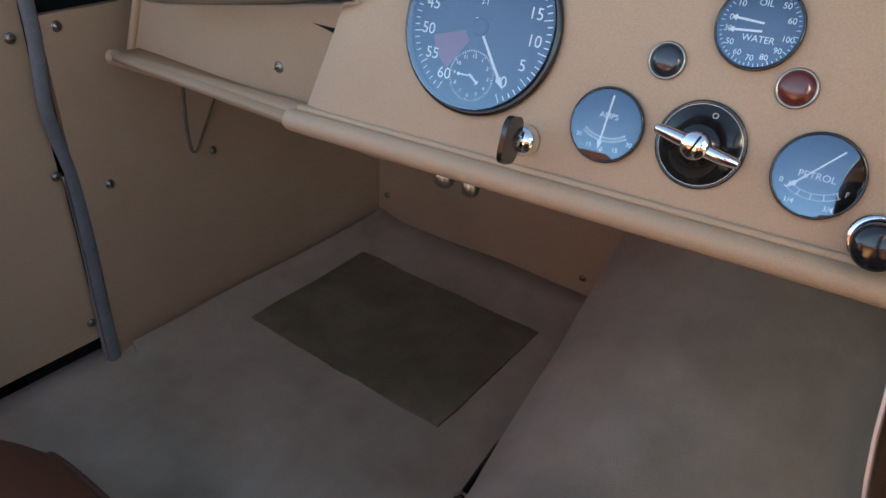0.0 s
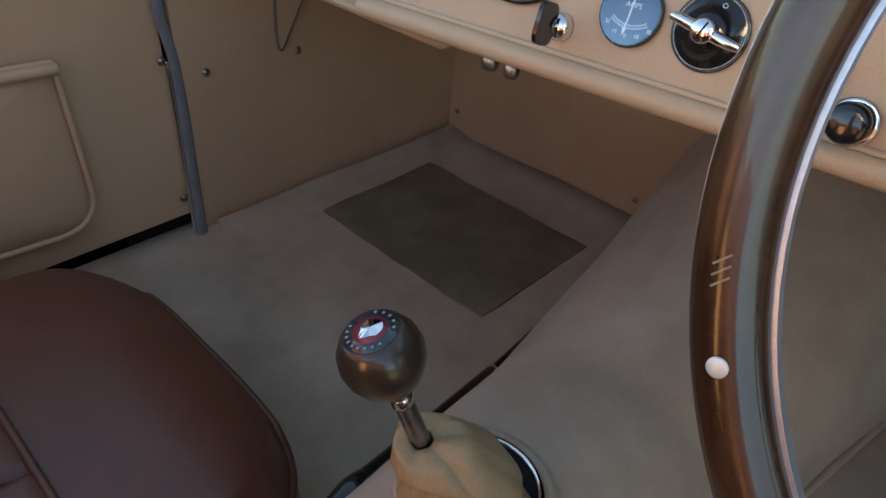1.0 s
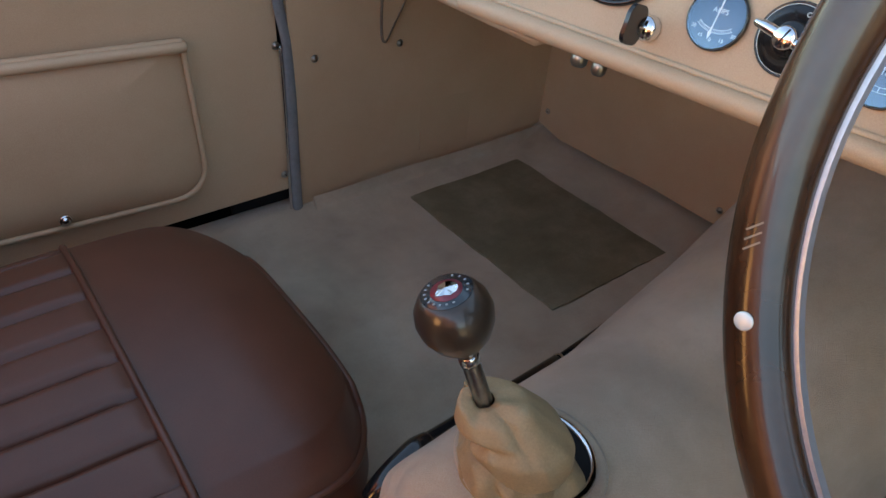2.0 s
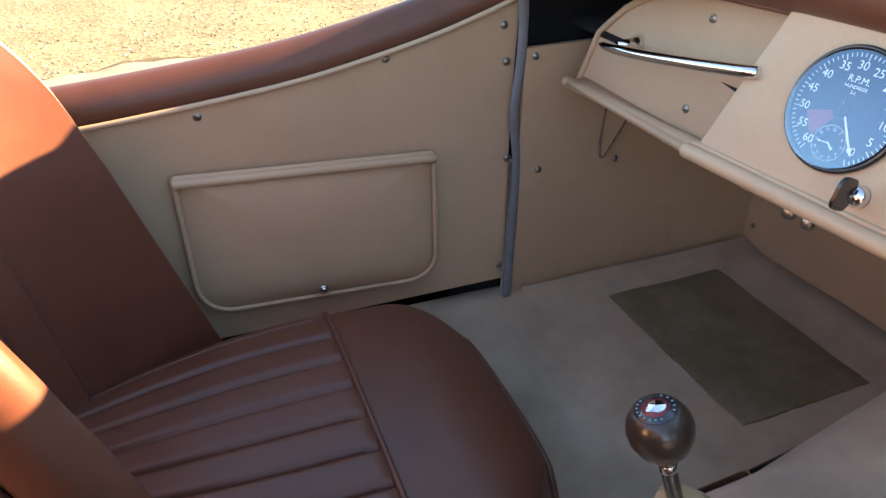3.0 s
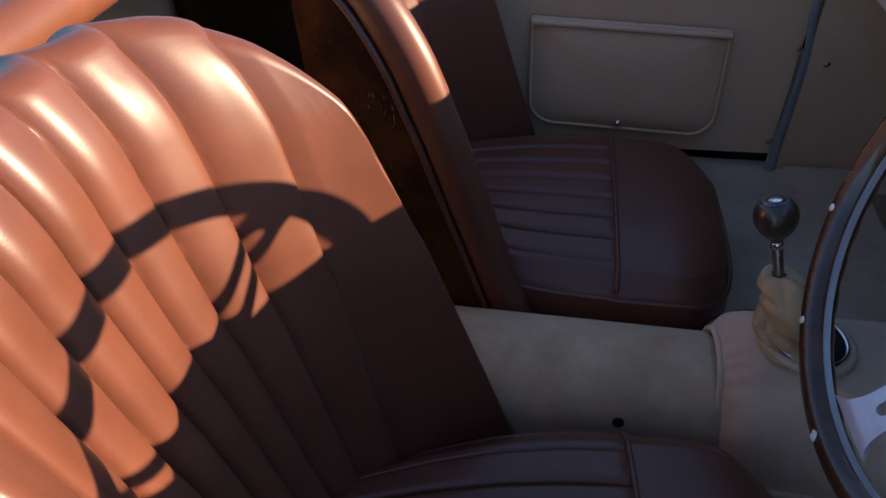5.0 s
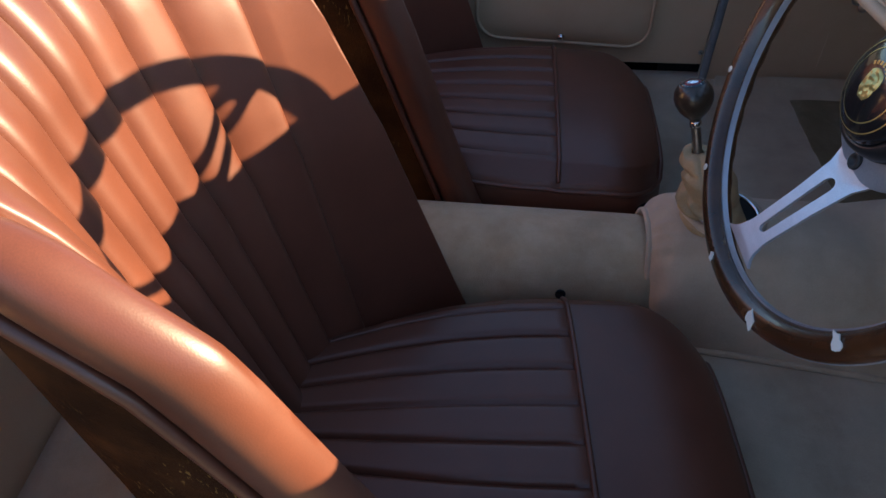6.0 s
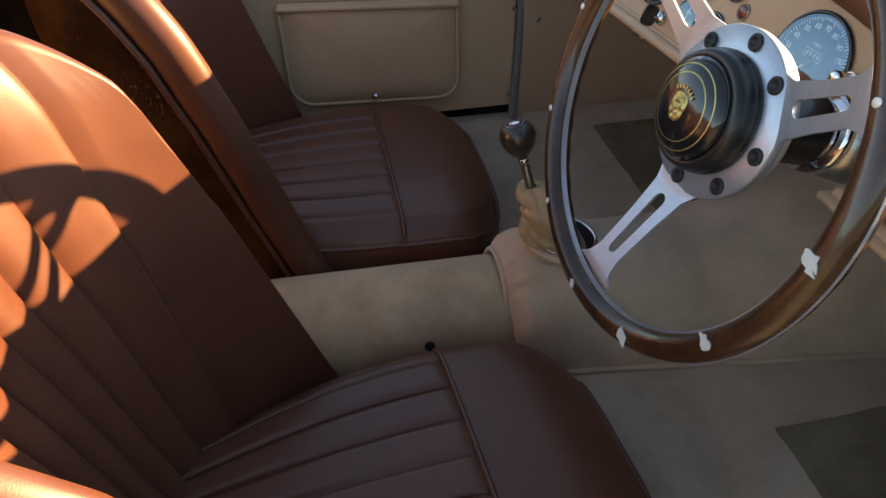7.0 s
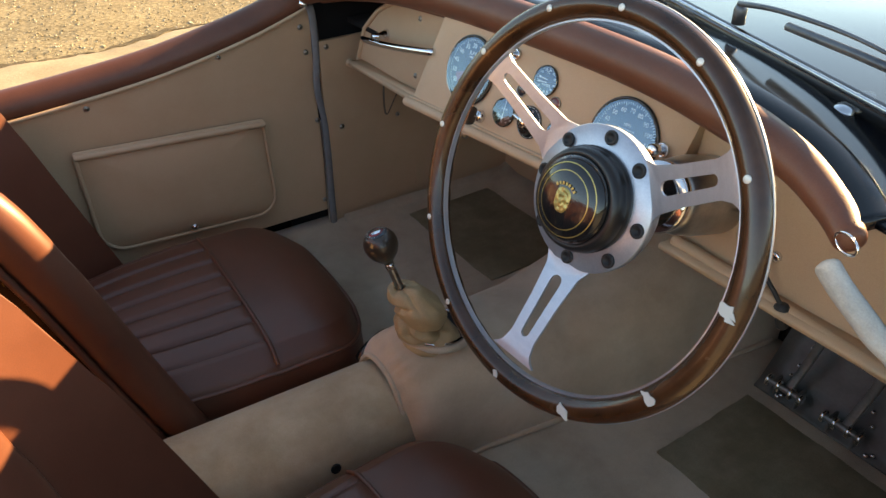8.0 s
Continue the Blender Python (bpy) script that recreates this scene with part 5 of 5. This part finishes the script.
hornb = part("horn_button", mesh_of("horn_button", *lathe([(0.0462, 0.026), (0.0455, 0.034), (0.040, 0.0395), (0.030, 0.0435), (0.018, 0.0460), (0.008, 0.0470), (0.0004, 0.0472)], 64), GLOSSBLACK), wheel, "domed gloss black horn button", Matrix.Translation(HUB))
GOLD = plain("gold_print", (0.62, 0.45, 0.16), 0.35, 0.7)


def dome(r):
    return np.interp(r, (0.008, 0.018, 0.030, 0.040, 0.0455), (0.0470, 0.0460, 0.0435, 0.0395, 0.034))


for r in (0.0305, 0.0385):
    V, Fc = [], []
    for k in range(72):
        t = 2 * math.pi * k / 72
        for q in (r - 0.0005, r + 0.0005):
            V.append((q * math.cos(t), q * math.sin(t), dome(q) + 0.0004))
        Fc.append((2 * k, 2 * k + 1, (2 * k + 3) % 144, (2 * k + 2) % 144))
    part("gold_ring", mesh_of("gold_ring", V, Fc, GOLD), hornb, "thin gold line")
# gold emblem: a plain shield-like relief
em = [(0.0092 * math.sin(a1) * (1.0 + 0.16 * math.cos(2 * a1) - 0.22 * max(0.0, -math.cos(a1))), 0.0112 * math.cos(a1) * (1 - 0.10 * math.cos(a1) ** 4)) for a1 in np.linspace(0, 2 * math.pi, 30, endpoint=False)]
V, Fc = [], []
for s0, h0 in ((1.0, 0.0), (0.95, 0.0010), (0.80, 0.0016), (0.62, 0.0014), (0.45, 0.0026), (0.25, 0.0024), (0.10, 0.0034)):
    for px_, py_ in em:
        V.append((1.32 * px_ * s0, 1.32 * py_ * s0, 0.0462 + h0 + 0.0016 * noise.noise((px_ * s0 * 330, py_ * s0 * 330, 2.0))))
for i in range(6):
    for k in range(30):
        Fc.append((i * 30 + k, i * 30 + (k + 1) % 30, (i + 1) * 30 + (k + 1) % 30, (i + 1) * 30 + k))
Fc.append(tuple(180 + k for k in range(30)))
part("emblem", mesh_of("emblem", V, Fc, GOLD, auto=12), hornb, "small gold relief emblem")
arc = [radians(90 + 13 * (k - 3)) for k in range(7)]
part("emblem_bars", bars([(0.0185 * math.cos(q), 0.0185 * math.sin(q) - 0.0010, 0.0024, 0.0034, math.degrees(q) - 90) for q in arc], GOLD, "emblem_bars"), hornb, "", pose(0, 0, 0.0474))["kind"] = "stuff"

COWL = material("dull_grey_cowl", (0.36, 0.36, 0.36), (0.48, 0.475, 0.465), rough=0.30, metal=0.95, big=20, fine=200, bump=0.05)
column = thing("steering_column", "black steering column with a grey metal cowl", "steering column")
column.matrix_basis = WHEEL @ Matrix.Translation(HUB)
prof = [(0.030, -0.010), (0.034, -0.02), (0.034, -0.03)]
for k in range(8):
    prof += [(0.036, -0.032 - 0.010 * k), (0.0345, -0.040 - 0.010 * k)]
part("gaiter", mesh_of("gaiter", *lathe(list(reversed(prof)), 40), GLOSSBLACK), column, "ribbed black sleeve")
part("cowl_ring", mesh_of("cowl_ring", *lathe([(0.040, -0.128), (0.043, -0.124), (0.043, -0.118), (0.040, -0.114)], 40), CHROME), column, "bright ring")
part("cowl", mesh_of("cowl", *lathe([(0.050, -0.26), (0.050, -0.185), (0.048, -0.165), (0.044, -0.145), (0.040, -0.124)], 40), COWL), column, "grey metal cowl")

# ---- gear lever ----
gear = thing("gear_lever", "gear lever with brown wooden ball knob and beige gaiter", "gear lever")
ax = Vector((-0.187, -0.244, 0.952)).normalized()
KB = Vector((-0.0405, 0.170, 0.674))
kx = Vector((1, 0, 0)) - ax * ax.x
kx.normalize()
KNOB = Matrix.Translation(KB) @ Matrix((kx, ax.cross(kx), ax)).transposed().to_4x4() @ Matrix.Scale(0.97, 4)
KWOOD = material("dark_stained_wood_knob", (0.030, 0.020, 0.014), (0.060, 0.040, 0.028), rough=0.30, big=30, fine=200, bump=0.03, coat=0.4)
knob = part("knob", mesh_of("knob", *lathe([(0.0075, 0.000), (0.0085, 0.004), (0.014, 0.009), (0.0215, 0.018), (0.0265, 0.029), (0.0278, 0.038), (0.0262, 0.047), (0.0215, 0.055), (0.0185, 0.0578), (0.0175, 0.0582), (0.0004, 0.0590)], 48), KWOOD), gear, "dark wooden ball knob", KNOB)
part("badge_disc", mesh_of("badge_disc", *lathe([(0.0182, 0.0580), (0.0182, 0.0586), (0.0004, 0.0596)], 40), plain("dark_green_enamel", (0.02, 0.035, 0.045), 0.25, coat=0.6)), knob, "dark enamel badge")
part("badge_centre", mesh_of("badge_centre", *lathe([(0.0112, 0.0590), (0.0112, 0.0596), (0.0004, 0.0600)], 32), plain("crimson_enamel", (0.22, 0.018, 0.035), 0.3, coat=0.5)), knob, "crimson badge centre")
V = [(0.0078 * math.sin(a1) * (1.0 if math.cos(a1) > -0.3 else 0.55), 0.0085 * math.cos(a1), 0.0603 + 0.0003 * math.sin(5 * a1)) for a1 in np.linspace(0, 2 * math.pi, 18, endpoint=False)] + [(0, 0, 0.0618)]
part("badge_relief", mesh_of("badge_relief", V, [(k, (k + 1) % 18, 18) for k in range(18)], CHROME, auto=10), knob, "silver relief")
part("badge_marks", bars([(0.0148 * math.cos(radians(t)), 0.0148 * math.sin(radians(t)), 0.0018, 0.0016, t) for t in list(range(40, 150, 22)) + list(range(200, 350, 18))], plain("silver_print", (0.30, 0.31, 0.31), 0.45, 0.3), "badge_marks"), knob, "", pose(0, 0, 0.05955))["kind"] = "stuff"
part("collar", mesh_of("collar", *lathe([(0.0075, -0.010), (0.0085, -0.006), (0.0085, -0.002), (0.0075, 0.001)], 8), CHROME), gear, "chrome lock nut", KNOB)
low_pt = KB - ax * 0.16
part("shaft", mesh_of("shaft", *sweep([tuple(KB - ax * q) for q in (0.004, 0.05, 0.10, 0.15)], 0.0068, 14), material("worn_steel", (0.30, 0.29, 0.28), (0.42, 0.41, 0.40), rough=0.32, metal=1.0, big=40, fine=200, bump=0.05)), gear, "worn steel shaft")


def gaiter():
    """A slack leather bag: a tucked collar round the shaft, sharp slanting folds, a wide loose foot."""
    rings = []
    tp = KB - ax * 0.050
    bs = Vector((-0.018, 0.226, 0.513))
    seg, rows = 128, 64

    def crease(d, w):
        return max(0.0, 1 - abs(d) / w) ** 1.5

    for i in range(rows):
        f = i / (rows - 1)
        c = tp.lerp(bs, f) + Vector((0.013, 0.010, 0)) * math.sin(min(1.0, f * 1.6) * math.pi)
        r = float(np.interp(f, (0, 0.04, 0.12, 0.25, 0.45, 0.65, 0.85, 1), (0.014, 0.024, 0.035, 0.041, 0.043, 0.045, 0.047, 0.050)))
        for k in range(seg):
            t = 2 * math.pi * k / seg
            n1 = noise.noise((1.1 * math.cos(t) + 4, 1.1 * math.sin(t), f * 1.6))
            n2 = noise.noise((2.6 * math.cos(t) - 3, 2.6 * math.sin(t) + 7, f * 3.5))
            h = f + 0.05 * n1
            folds = 0.013 * crease(h - 0.52 - 0.17 * math.sin(t + 0.7), 0.10) + 0.010 * crease(h - 0.74 + 0.12 * math.sin(t - 0.5), 0.09)
            folds += 0.009 * crease(h - 0.30 + 0.15 * math.sin(t + 2.4), 0.07) * max(0.0, math.cos(t - 4.4))
            folds += 0.010 * crease(math.sin(0.5 * (t - 5.1) - 1.1 * (f - 0.5)), 0.16) * min(1.0, max(0.0, (f - 0.30) / 0.2))
            tuck = 0.008 * (1 - abs(math.sin(1.5 * t + 0.4 + 1.2 * n1))) ** 4 * max(0.0, 1 - f / 0.35)
            rr = r - folds - tuck + 0.009 * n1 * min(1.0, f * 3) + 0.003 * n2 * min(1.0, f * 4)
            rr = 0.0082 + (max(rr, 0.0098) - 0.0082) * min(1.0, f / 0.035)
            lift = 0.009 * math.exp(-((f - 0.05) / 0.05) ** 2) * (0.8 + n1) + 0.006 * n2 * math.sin(f * math.pi)
            rings.append((c.x + rr * math.cos(t), c.y + rr * math.sin(t), c.z + lift))
    return rings, [(i * seg + k, i * seg + (k + 1) % seg, (i + 1) * seg + (k + 1) % seg, (i + 1) * seg + k) for i in range(rows - 1) for k in range(seg)]


BOOT = material("tan_soft_leather", (0.38, 0.245, 0.13), (0.50, 0.33, 0.18), rough=0.6, big=20, fine=500, bump=0.15, voronoi=True)
boot = part("gaiter", mesh_of("gaiter", *gaiter(), BOOT), gear, "creased tan leather gaiter")
boot.modifiers.new("Thickness", "SOLIDIFY").thickness = 0.0018
RING = Matrix.Translation((-0.028, 0.244, 0.517)) @ Matrix.Rotation(radians(-6), 4, "X")
hole = thing("gear_hole_ring", "chrome-edged opening in the gearbox carpet behind the gaiter", "ring")
hole.matrix_basis = RING
ring_t = np.linspace(0, 2 * np.pi, 60, endpoint=False)
part("chrome_ring", mesh_of("chrome_ring", *torus(0.053, 0.0035, 0.004, 10, 0.006), CHROME), hole)
part("carpet_binding", mesh_of("carpet_binding", *torus(0.0610, 0.0060, 0.006, 10, 0.002), CARPET), hole)
# flat lid; the darkness of the hole is in its colour
part("well", mesh_of("well", *lathe([(0.053, 0.0035), (0.051, 0.004), (0.0005, 0.0042)], 40), CAVITY_SHADE), hole, "black opening")

# ---- handbrake ----
hb = thing("handbrake", "black fly-off handbrake lever beside the tunnel", "handbrake")
p0, p1, p2 = np.array((-0.134, 0.215, 0.452)), np.array((-0.173, 0.441, 0.402)), np.array((-0.188, 0.540, 0.392))
part("lever", mesh_of("lever", *sweep([p1 + (p0 - p1) * q for q in np.linspace(0, 1.0, 8)], 0.0085, 12), GLOSSBLACK), hb)
part("rod", mesh_of("rod", *sweep([p1, p2], 0.0062, 12), GLOSSBLACK), hb)
part("tip", mesh_of("tip", *sweep([p2, p2 + (p2 - p1) * 0.05], 0.0070, 12), CHROME), hb, "chrome tip")
part("ferrule", mesh_of("ferrule", *sweep([p1, p1 + (p1 - p0) * 0.02], 0.0092, 12), CHROME), hb, "chrome ferrule")
part("grip", mesh_of("grip", *sweep(curve([p0 + np.array((0.0, 0.0, 0.000)), p0 + np.array((0.003, -0.022, -0.004)), p0 + np.array((0.006, -0.045, -0.012)), p0 + np.array((0.008, -0.07, -0.026))], 12), [0.010, 0.012, 0.0135, 0.014, 0.014, 0.014, 0.014, 0.014, 0.014, 0.0135, 0.013, 0.011], 14), GLOSSBLACK), hb, "black grip")

# hole in the tunnel side
hp = part("tunnel_grommet", mesh_of("tunnel_grommet", *lathe([(0.0085, 0), (0.0085, 0.0015), (0.0065, 0.003), (0.0050, 0.0015), (0.0004, 0.001)], 20), CAVITY_SHADE), None, "", Matrix.Translation((MID + 0.0948 * math.cos(0.24), 0.003, 0.385 + 0.0948 * math.sin(0.28))) @ Matrix.Rotation(radians(90 - 14), 4, "Y"))
tagged(hp, "black round hole in the tunnel carpet", "grommet")

# ---- pedals ----
PEDAL = material("worn_grey_steel", (0.20, 0.20, 0.20), (0.32, 0.31, 0.30), rough=0.42, metal=0.7, big=30, fine=200, bump=0.1)
TOE = material("dusty_black_paint", (0.045, 0.044, 0.040), (0.13, 0.125, 0.115), rough=0.38, big=14, fine=200, bump=0.2)
stud_mesh = mesh_of("stud", *lathe([(0.0046, 0), (0.0046, 0.003), (0.0030, 0.0055), (0.0004, 0.006)], 8), CHROME)
washer_mesh = mesh_of("washer", *lathe([(0.0125, -0.0025), (0.0125, 0.0025), (0.0075, 0.0035), (0.0004, 0.0036)], 18), CHROME)
TOE_LINE = ((0.772, 0.338), (0.785, 0.348), (0.82, 0.40), (0.88, 0.50), (0.92, 0.62))


def toe_at(v):
    """A point up the toe board, v from 0 at the floor to 1 at the bulkhead."""
    k = np.linspace(0, 1, len(TOE_LINE))
    return float(np.interp(v, k, [p[0] for p in TOE_LINE])), float(np.interp(v, k, [p[1] for p in TOE_LINE]))


for name, x in (("clutch_pedal", 0.322), ("brake_pedal", 0.430)):
    p = thing(name, "grey steel pedal arm on a bright cross pin", "pedal", "pedals")
    arm = curve([(x + 0.003, 0.770, 0.377), (x + 0.014, 0.792, 0.45), (x + 0.030, 0.788, 0.55), (x + 0.036, 0.760, 0.63), (x + 0.036, 0.735, 0.66)], 24)
    part("arm", mesh_of("arm", *sweep(arm, 0.0085, 12, flat=0.6), PEDAL), p, "worn grey steel arm")
    part("pin", mesh_of("pin", *sweep([(x - 0.028, 0.763, 0.380), (x + 0.030, 0.765, 0.380)], 0.0062, 12), PEDAL), p, "bright cross pin")
    for q in (-0.031, -0.010, 0.014, 0.033):
        part("washer", washer_mesh, p, "bright washer", Matrix.Translation((x + q, 0.764, 0.380)) @ Matrix.Rotation(radians(90), 4, "Y"))
    for q in (-0.022, 0.024):
        part("bracket", mesh_of("bracket", *slab(np.array([[(x + q, 0.760, 0.352), (x + q, 0.760, 0.386)], [(x + q, 0.790, 0.358), (x + q, 0.782, 0.390)]]), (0.004, 0, 0)), TOE, smooth=False), p, "black bearing bracket")
    part("return_rod", mesh_of("return_rod", *sweep([(x + 0.055, 0.812, 0.53), (x + 0.068, 0.800, 0.62)], 0.0028, 8), CHROME), p, "bright return rod")
box = thing("pedal_box", "black painted pedal plate on the toe board", "pedal box")
P = np.array([[(x, *toe_at(v)) for v in np.linspace(0, 1, 14)] for x in np.linspace(0.262, 0.62, 10)])
part("plate", mesh_of("plate", *slab(P, (0, 0.006, -0.004)), TOE), box)
rng_b = random.Random(11)
for k in range(16):
    v = 0.14 + 0.62 * (k % 8) / 7
    y, z = toe_at(v)
    part("stud", stud_mesh, box, "bright stud", pose(0.285 + 0.16 * (k // 8) + 0.05 * rng_b.random(), y - 0.002, z + 0.001, 52, 0, 0))

# ---- driver's side small things ----
plug = thing("inspection_lead", "black lead hanging from a chrome socket under the dash", "cable")
part("socket", mesh_of("socket", *lathe([(0.007, 0), (0.007, 0.004), (0.005, 0.006), (0.0004, 0.006)], 18), CHROME), plug, "chrome socket", face_back(0.400, glove_y(0.82) - 0.003, 0.823))
part("cable", mesh_of("cable", *sweep(curve([(0.400, 0.442, 0.823), (0.408, 0.428, 0.812), (0.425, 0.424, 0.800), (0.437, 0.428, 0.783)], 16), 0.0028, 8), BLACK), plug)
part("plug_body", mesh_of("plug_body", *sweep([(0.437, 0.428, 0.783), (0.442, 0.432, 0.757)], [0.0088, 0.0072], 12), BLACK), plug, "black plug")

# ---- windscreen ----
ws = thing("windscreen", "raked vee windscreen in a black frame with bright posts", "windscreen")
VC = np.array((-0.035, 0.655, 1.014))
PANE = bpy.data.materials.new("clear_glass")
PANE.use_nodes = True
pn = PANE.node_tree
pn.nodes.remove(pn.nodes["Principled BSDF"])
p_clear, p_gloss, p_mix = pn.nodes.new("ShaderNodeBsdfTransparent"), pn.nodes.new("ShaderNodeBsdfGlossy"), pn.nodes.new("ShaderNodeMixShader")
p_mix.inputs[0].default_value = 0.045
p_clear.inputs["Color"].default_value = (0.93, 0.95, 0.94, 1)
p_gloss.inputs["Roughness"].default_value = 0.01
pn.links.new(p_clear.outputs[0], p_mix.inputs[1])
pn.links.new(p_gloss.outputs[0], p_mix.inputs[2])
pn.links.new(p_mix.outputs[0], pn.nodes["Material Output"].inputs[0])
RAKE = np.array((0.0, -0.48, 0.88))
for sd, corner in ((-1, np.array((-0.692, 0.424, 0.989))), (1, np.array((0.630, 0.440, 0.986)))):
    H, band_top = 0.43, (0.030 if sd < 0 else 0.042)
    along = corner - VC
    def wp(u, v):
        return VC + along * u + RAKE / np.linalg.norm(RAKE) * H * v
    g = np.array([[wp(u, v) for v in np.linspace(0.0, 1, 8)] for u in np.linspace(0.0, 1.0, 10)])
    gl = part("glass", mesh_of("glass", g.reshape(-1, 3), grid_faces(10, 8), PANE), ws, "clear flat pane")
    gl.visible_shadow = False
    loop = [wp(u, 0) for u in np.linspace(0, 0.84, 12)] + [wp(0.84 + 0.16 * math.sin(q), 0.21 * (1 - math.cos(q))) for q in np.linspace(0.25, math.pi / 2, 9)] + [wp(1, v) for v in np.linspace(0.25, 1.0, 8)] + [wp(u, 1) for u in np.linspace(0.95, 0.0, 12)]
    part("seal", mesh_of("seal", *sweep(loop, 0.0075, 10), GLOSSBLACK), ws, "black rubber seal")
    band = np.array([[wp(u, v) + np.array((0, -0.004 - 0.006 * math.sin((v + 0.02) / (band_top + 0.02) * math.pi), 0)) for v in np.linspace(-0.02, band_top, 8)] for u in np.linspace(0, 0.93 if sd < 0 else 0.82, 16)])
    part("base_bar", mesh_of("base_bar", *slab(band, (0, 0.016, 0.004)), GLOSSBLACK, auto=50), ws, "broad black base frame")
    part("base_bead", mesh_of("base_bead", *sweep([wp(u, band_top + 0.005) + np.array((0, 0.004, 0)) for u in np.linspace(0, 0.92 if sd < 0 else 0.81, 14)], 0.0025, 8), CHROME), ws, "bright edge bead")
    post = [wp(1.02, v) for v in np.linspace(0.06, 1.03, 12)]
    part("post", mesh_of("post", *sweep(post, 0.008, 12), CHROME), ws, "bright side post")
    cap_m = mesh_of("fixing_cap", *lathe([(0.013, 0), (0.013, 0.003), (0.009, 0.007), (0.0004, 0.008)], 20), CHROME)
    for u in (0.34, 0.66):
        q = VC + along * u + np.array((0, -0.016, 0.000))
        part("fixing_cap", cap_m, ws, "bright oval fixing", pose(*q, 25, 0, 0))

WIPER = material("grey_wiper_metal", (0.10, 0.11, 0.13), (0.18, 0.19, 0.21), rough=0.3, metal=0.8, big=20, fine=100, bump=0.02)
passenger_wiper = thing("windscreen_wiper", "grey metal wiper resting before the passenger's pane", "wiper", "wipers")
part("arm", mesh_of("arm", *sweep(curve([(-0.25, 0.560, 1.040), (-0.32, 0.530, 1.066), (-0.42, 0.505, 1.078), (-0.50, 0.480, 1.076)], 20), np.linspace(0.0030, 0.0016, 20), 8), WIPER), passenger_wiper)
part("pivot", mesh_of("pivot", *lathe([(0.012, 0), (0.012, 0.02), (0.008, 0.03), (0.0004, 0.031)], 16), WIPER), passenger_wiper, "", pose(-0.25, 0.565, 1.008))
part("blade", mesh_of("blade", *sweep([(-0.42, 0.505, 1.072), (-0.50, 0.479, 1.072), (-0.575, 0.455, 1.070)], 0.0026, 8), BLACK), passenger_wiper, "black rubber blade")
wiper = thing("windscreen_wiper", "grey metal wiper resting at the foot of the windscreen", "wiper", "wipers")
part("arm", mesh_of("arm", *sweep(curve([(0.175, 0.605, 1.048), (0.25, 0.578, 1.058), (0.35, 0.548, 1.060), (0.43, 0.518, 1.056), (0.455, 0.500, 1.052)], 20), np.linspace(0.0040, 0.0016, 20), 8), WIPER), wiper)
part("pivot", mesh_of("pivot", *lathe([(0.009, 0), (0.009, 0.020), (0.006, 0.028), (0.0004, 0.029)], 16), WIPER), wiper, "", pose(0.175, 0.610, 1.020))
part("blade", mesh_of("blade", *sweep([(0.275, 0.566, 1.046), (0.38, 0.532, 1.046), (0.52, 0.486, 1.044)], 0.0055, 8), WIPER), wiper, "black rubber blade")
part("blade_clip", mesh_of("blade_clip", *sweep([(0.445, 0.508, 1.052), (0.472, 0.499, 1.050)], 0.008, 8), CHROME), wiper, "bright blade clip")

mirror = thing("scuttle_mirror", "small chrome mirror stalk on the scuttle", "mirror")
part("stem", mesh_of("stem", *lathe([(0.014, 0), (0.012, 0.008), (0.006, 0.014), (0.005, 0.025), (0.007, 0.03)], 20), CHROME), mirror, "chrome stem", pose(-0.01, 0.560, 1.006))
mv, mf = outline_plate(rounded_rect(0.11, 0.045, 0.02, 0.02), 0.012)
part("head", mesh_of("head", mv, mf, CHROME, auto=40), mirror, "chrome mirror head", pose(-0.01, 0.565, 1.041, 80, 0, 0))

cap_o = part("filler_cap", mesh_of("filler_cap", *lathe([(0.035, 0), (0.036, 0.010), (0.028, 0.022), (0.012, 0.028), (0.0004, 0.029)], 28), CHROME), None, "", pose(-0.80, -1.00, 0.88))
tagged(cap_o, "round chrome cap on the rear deck edge", "cap")
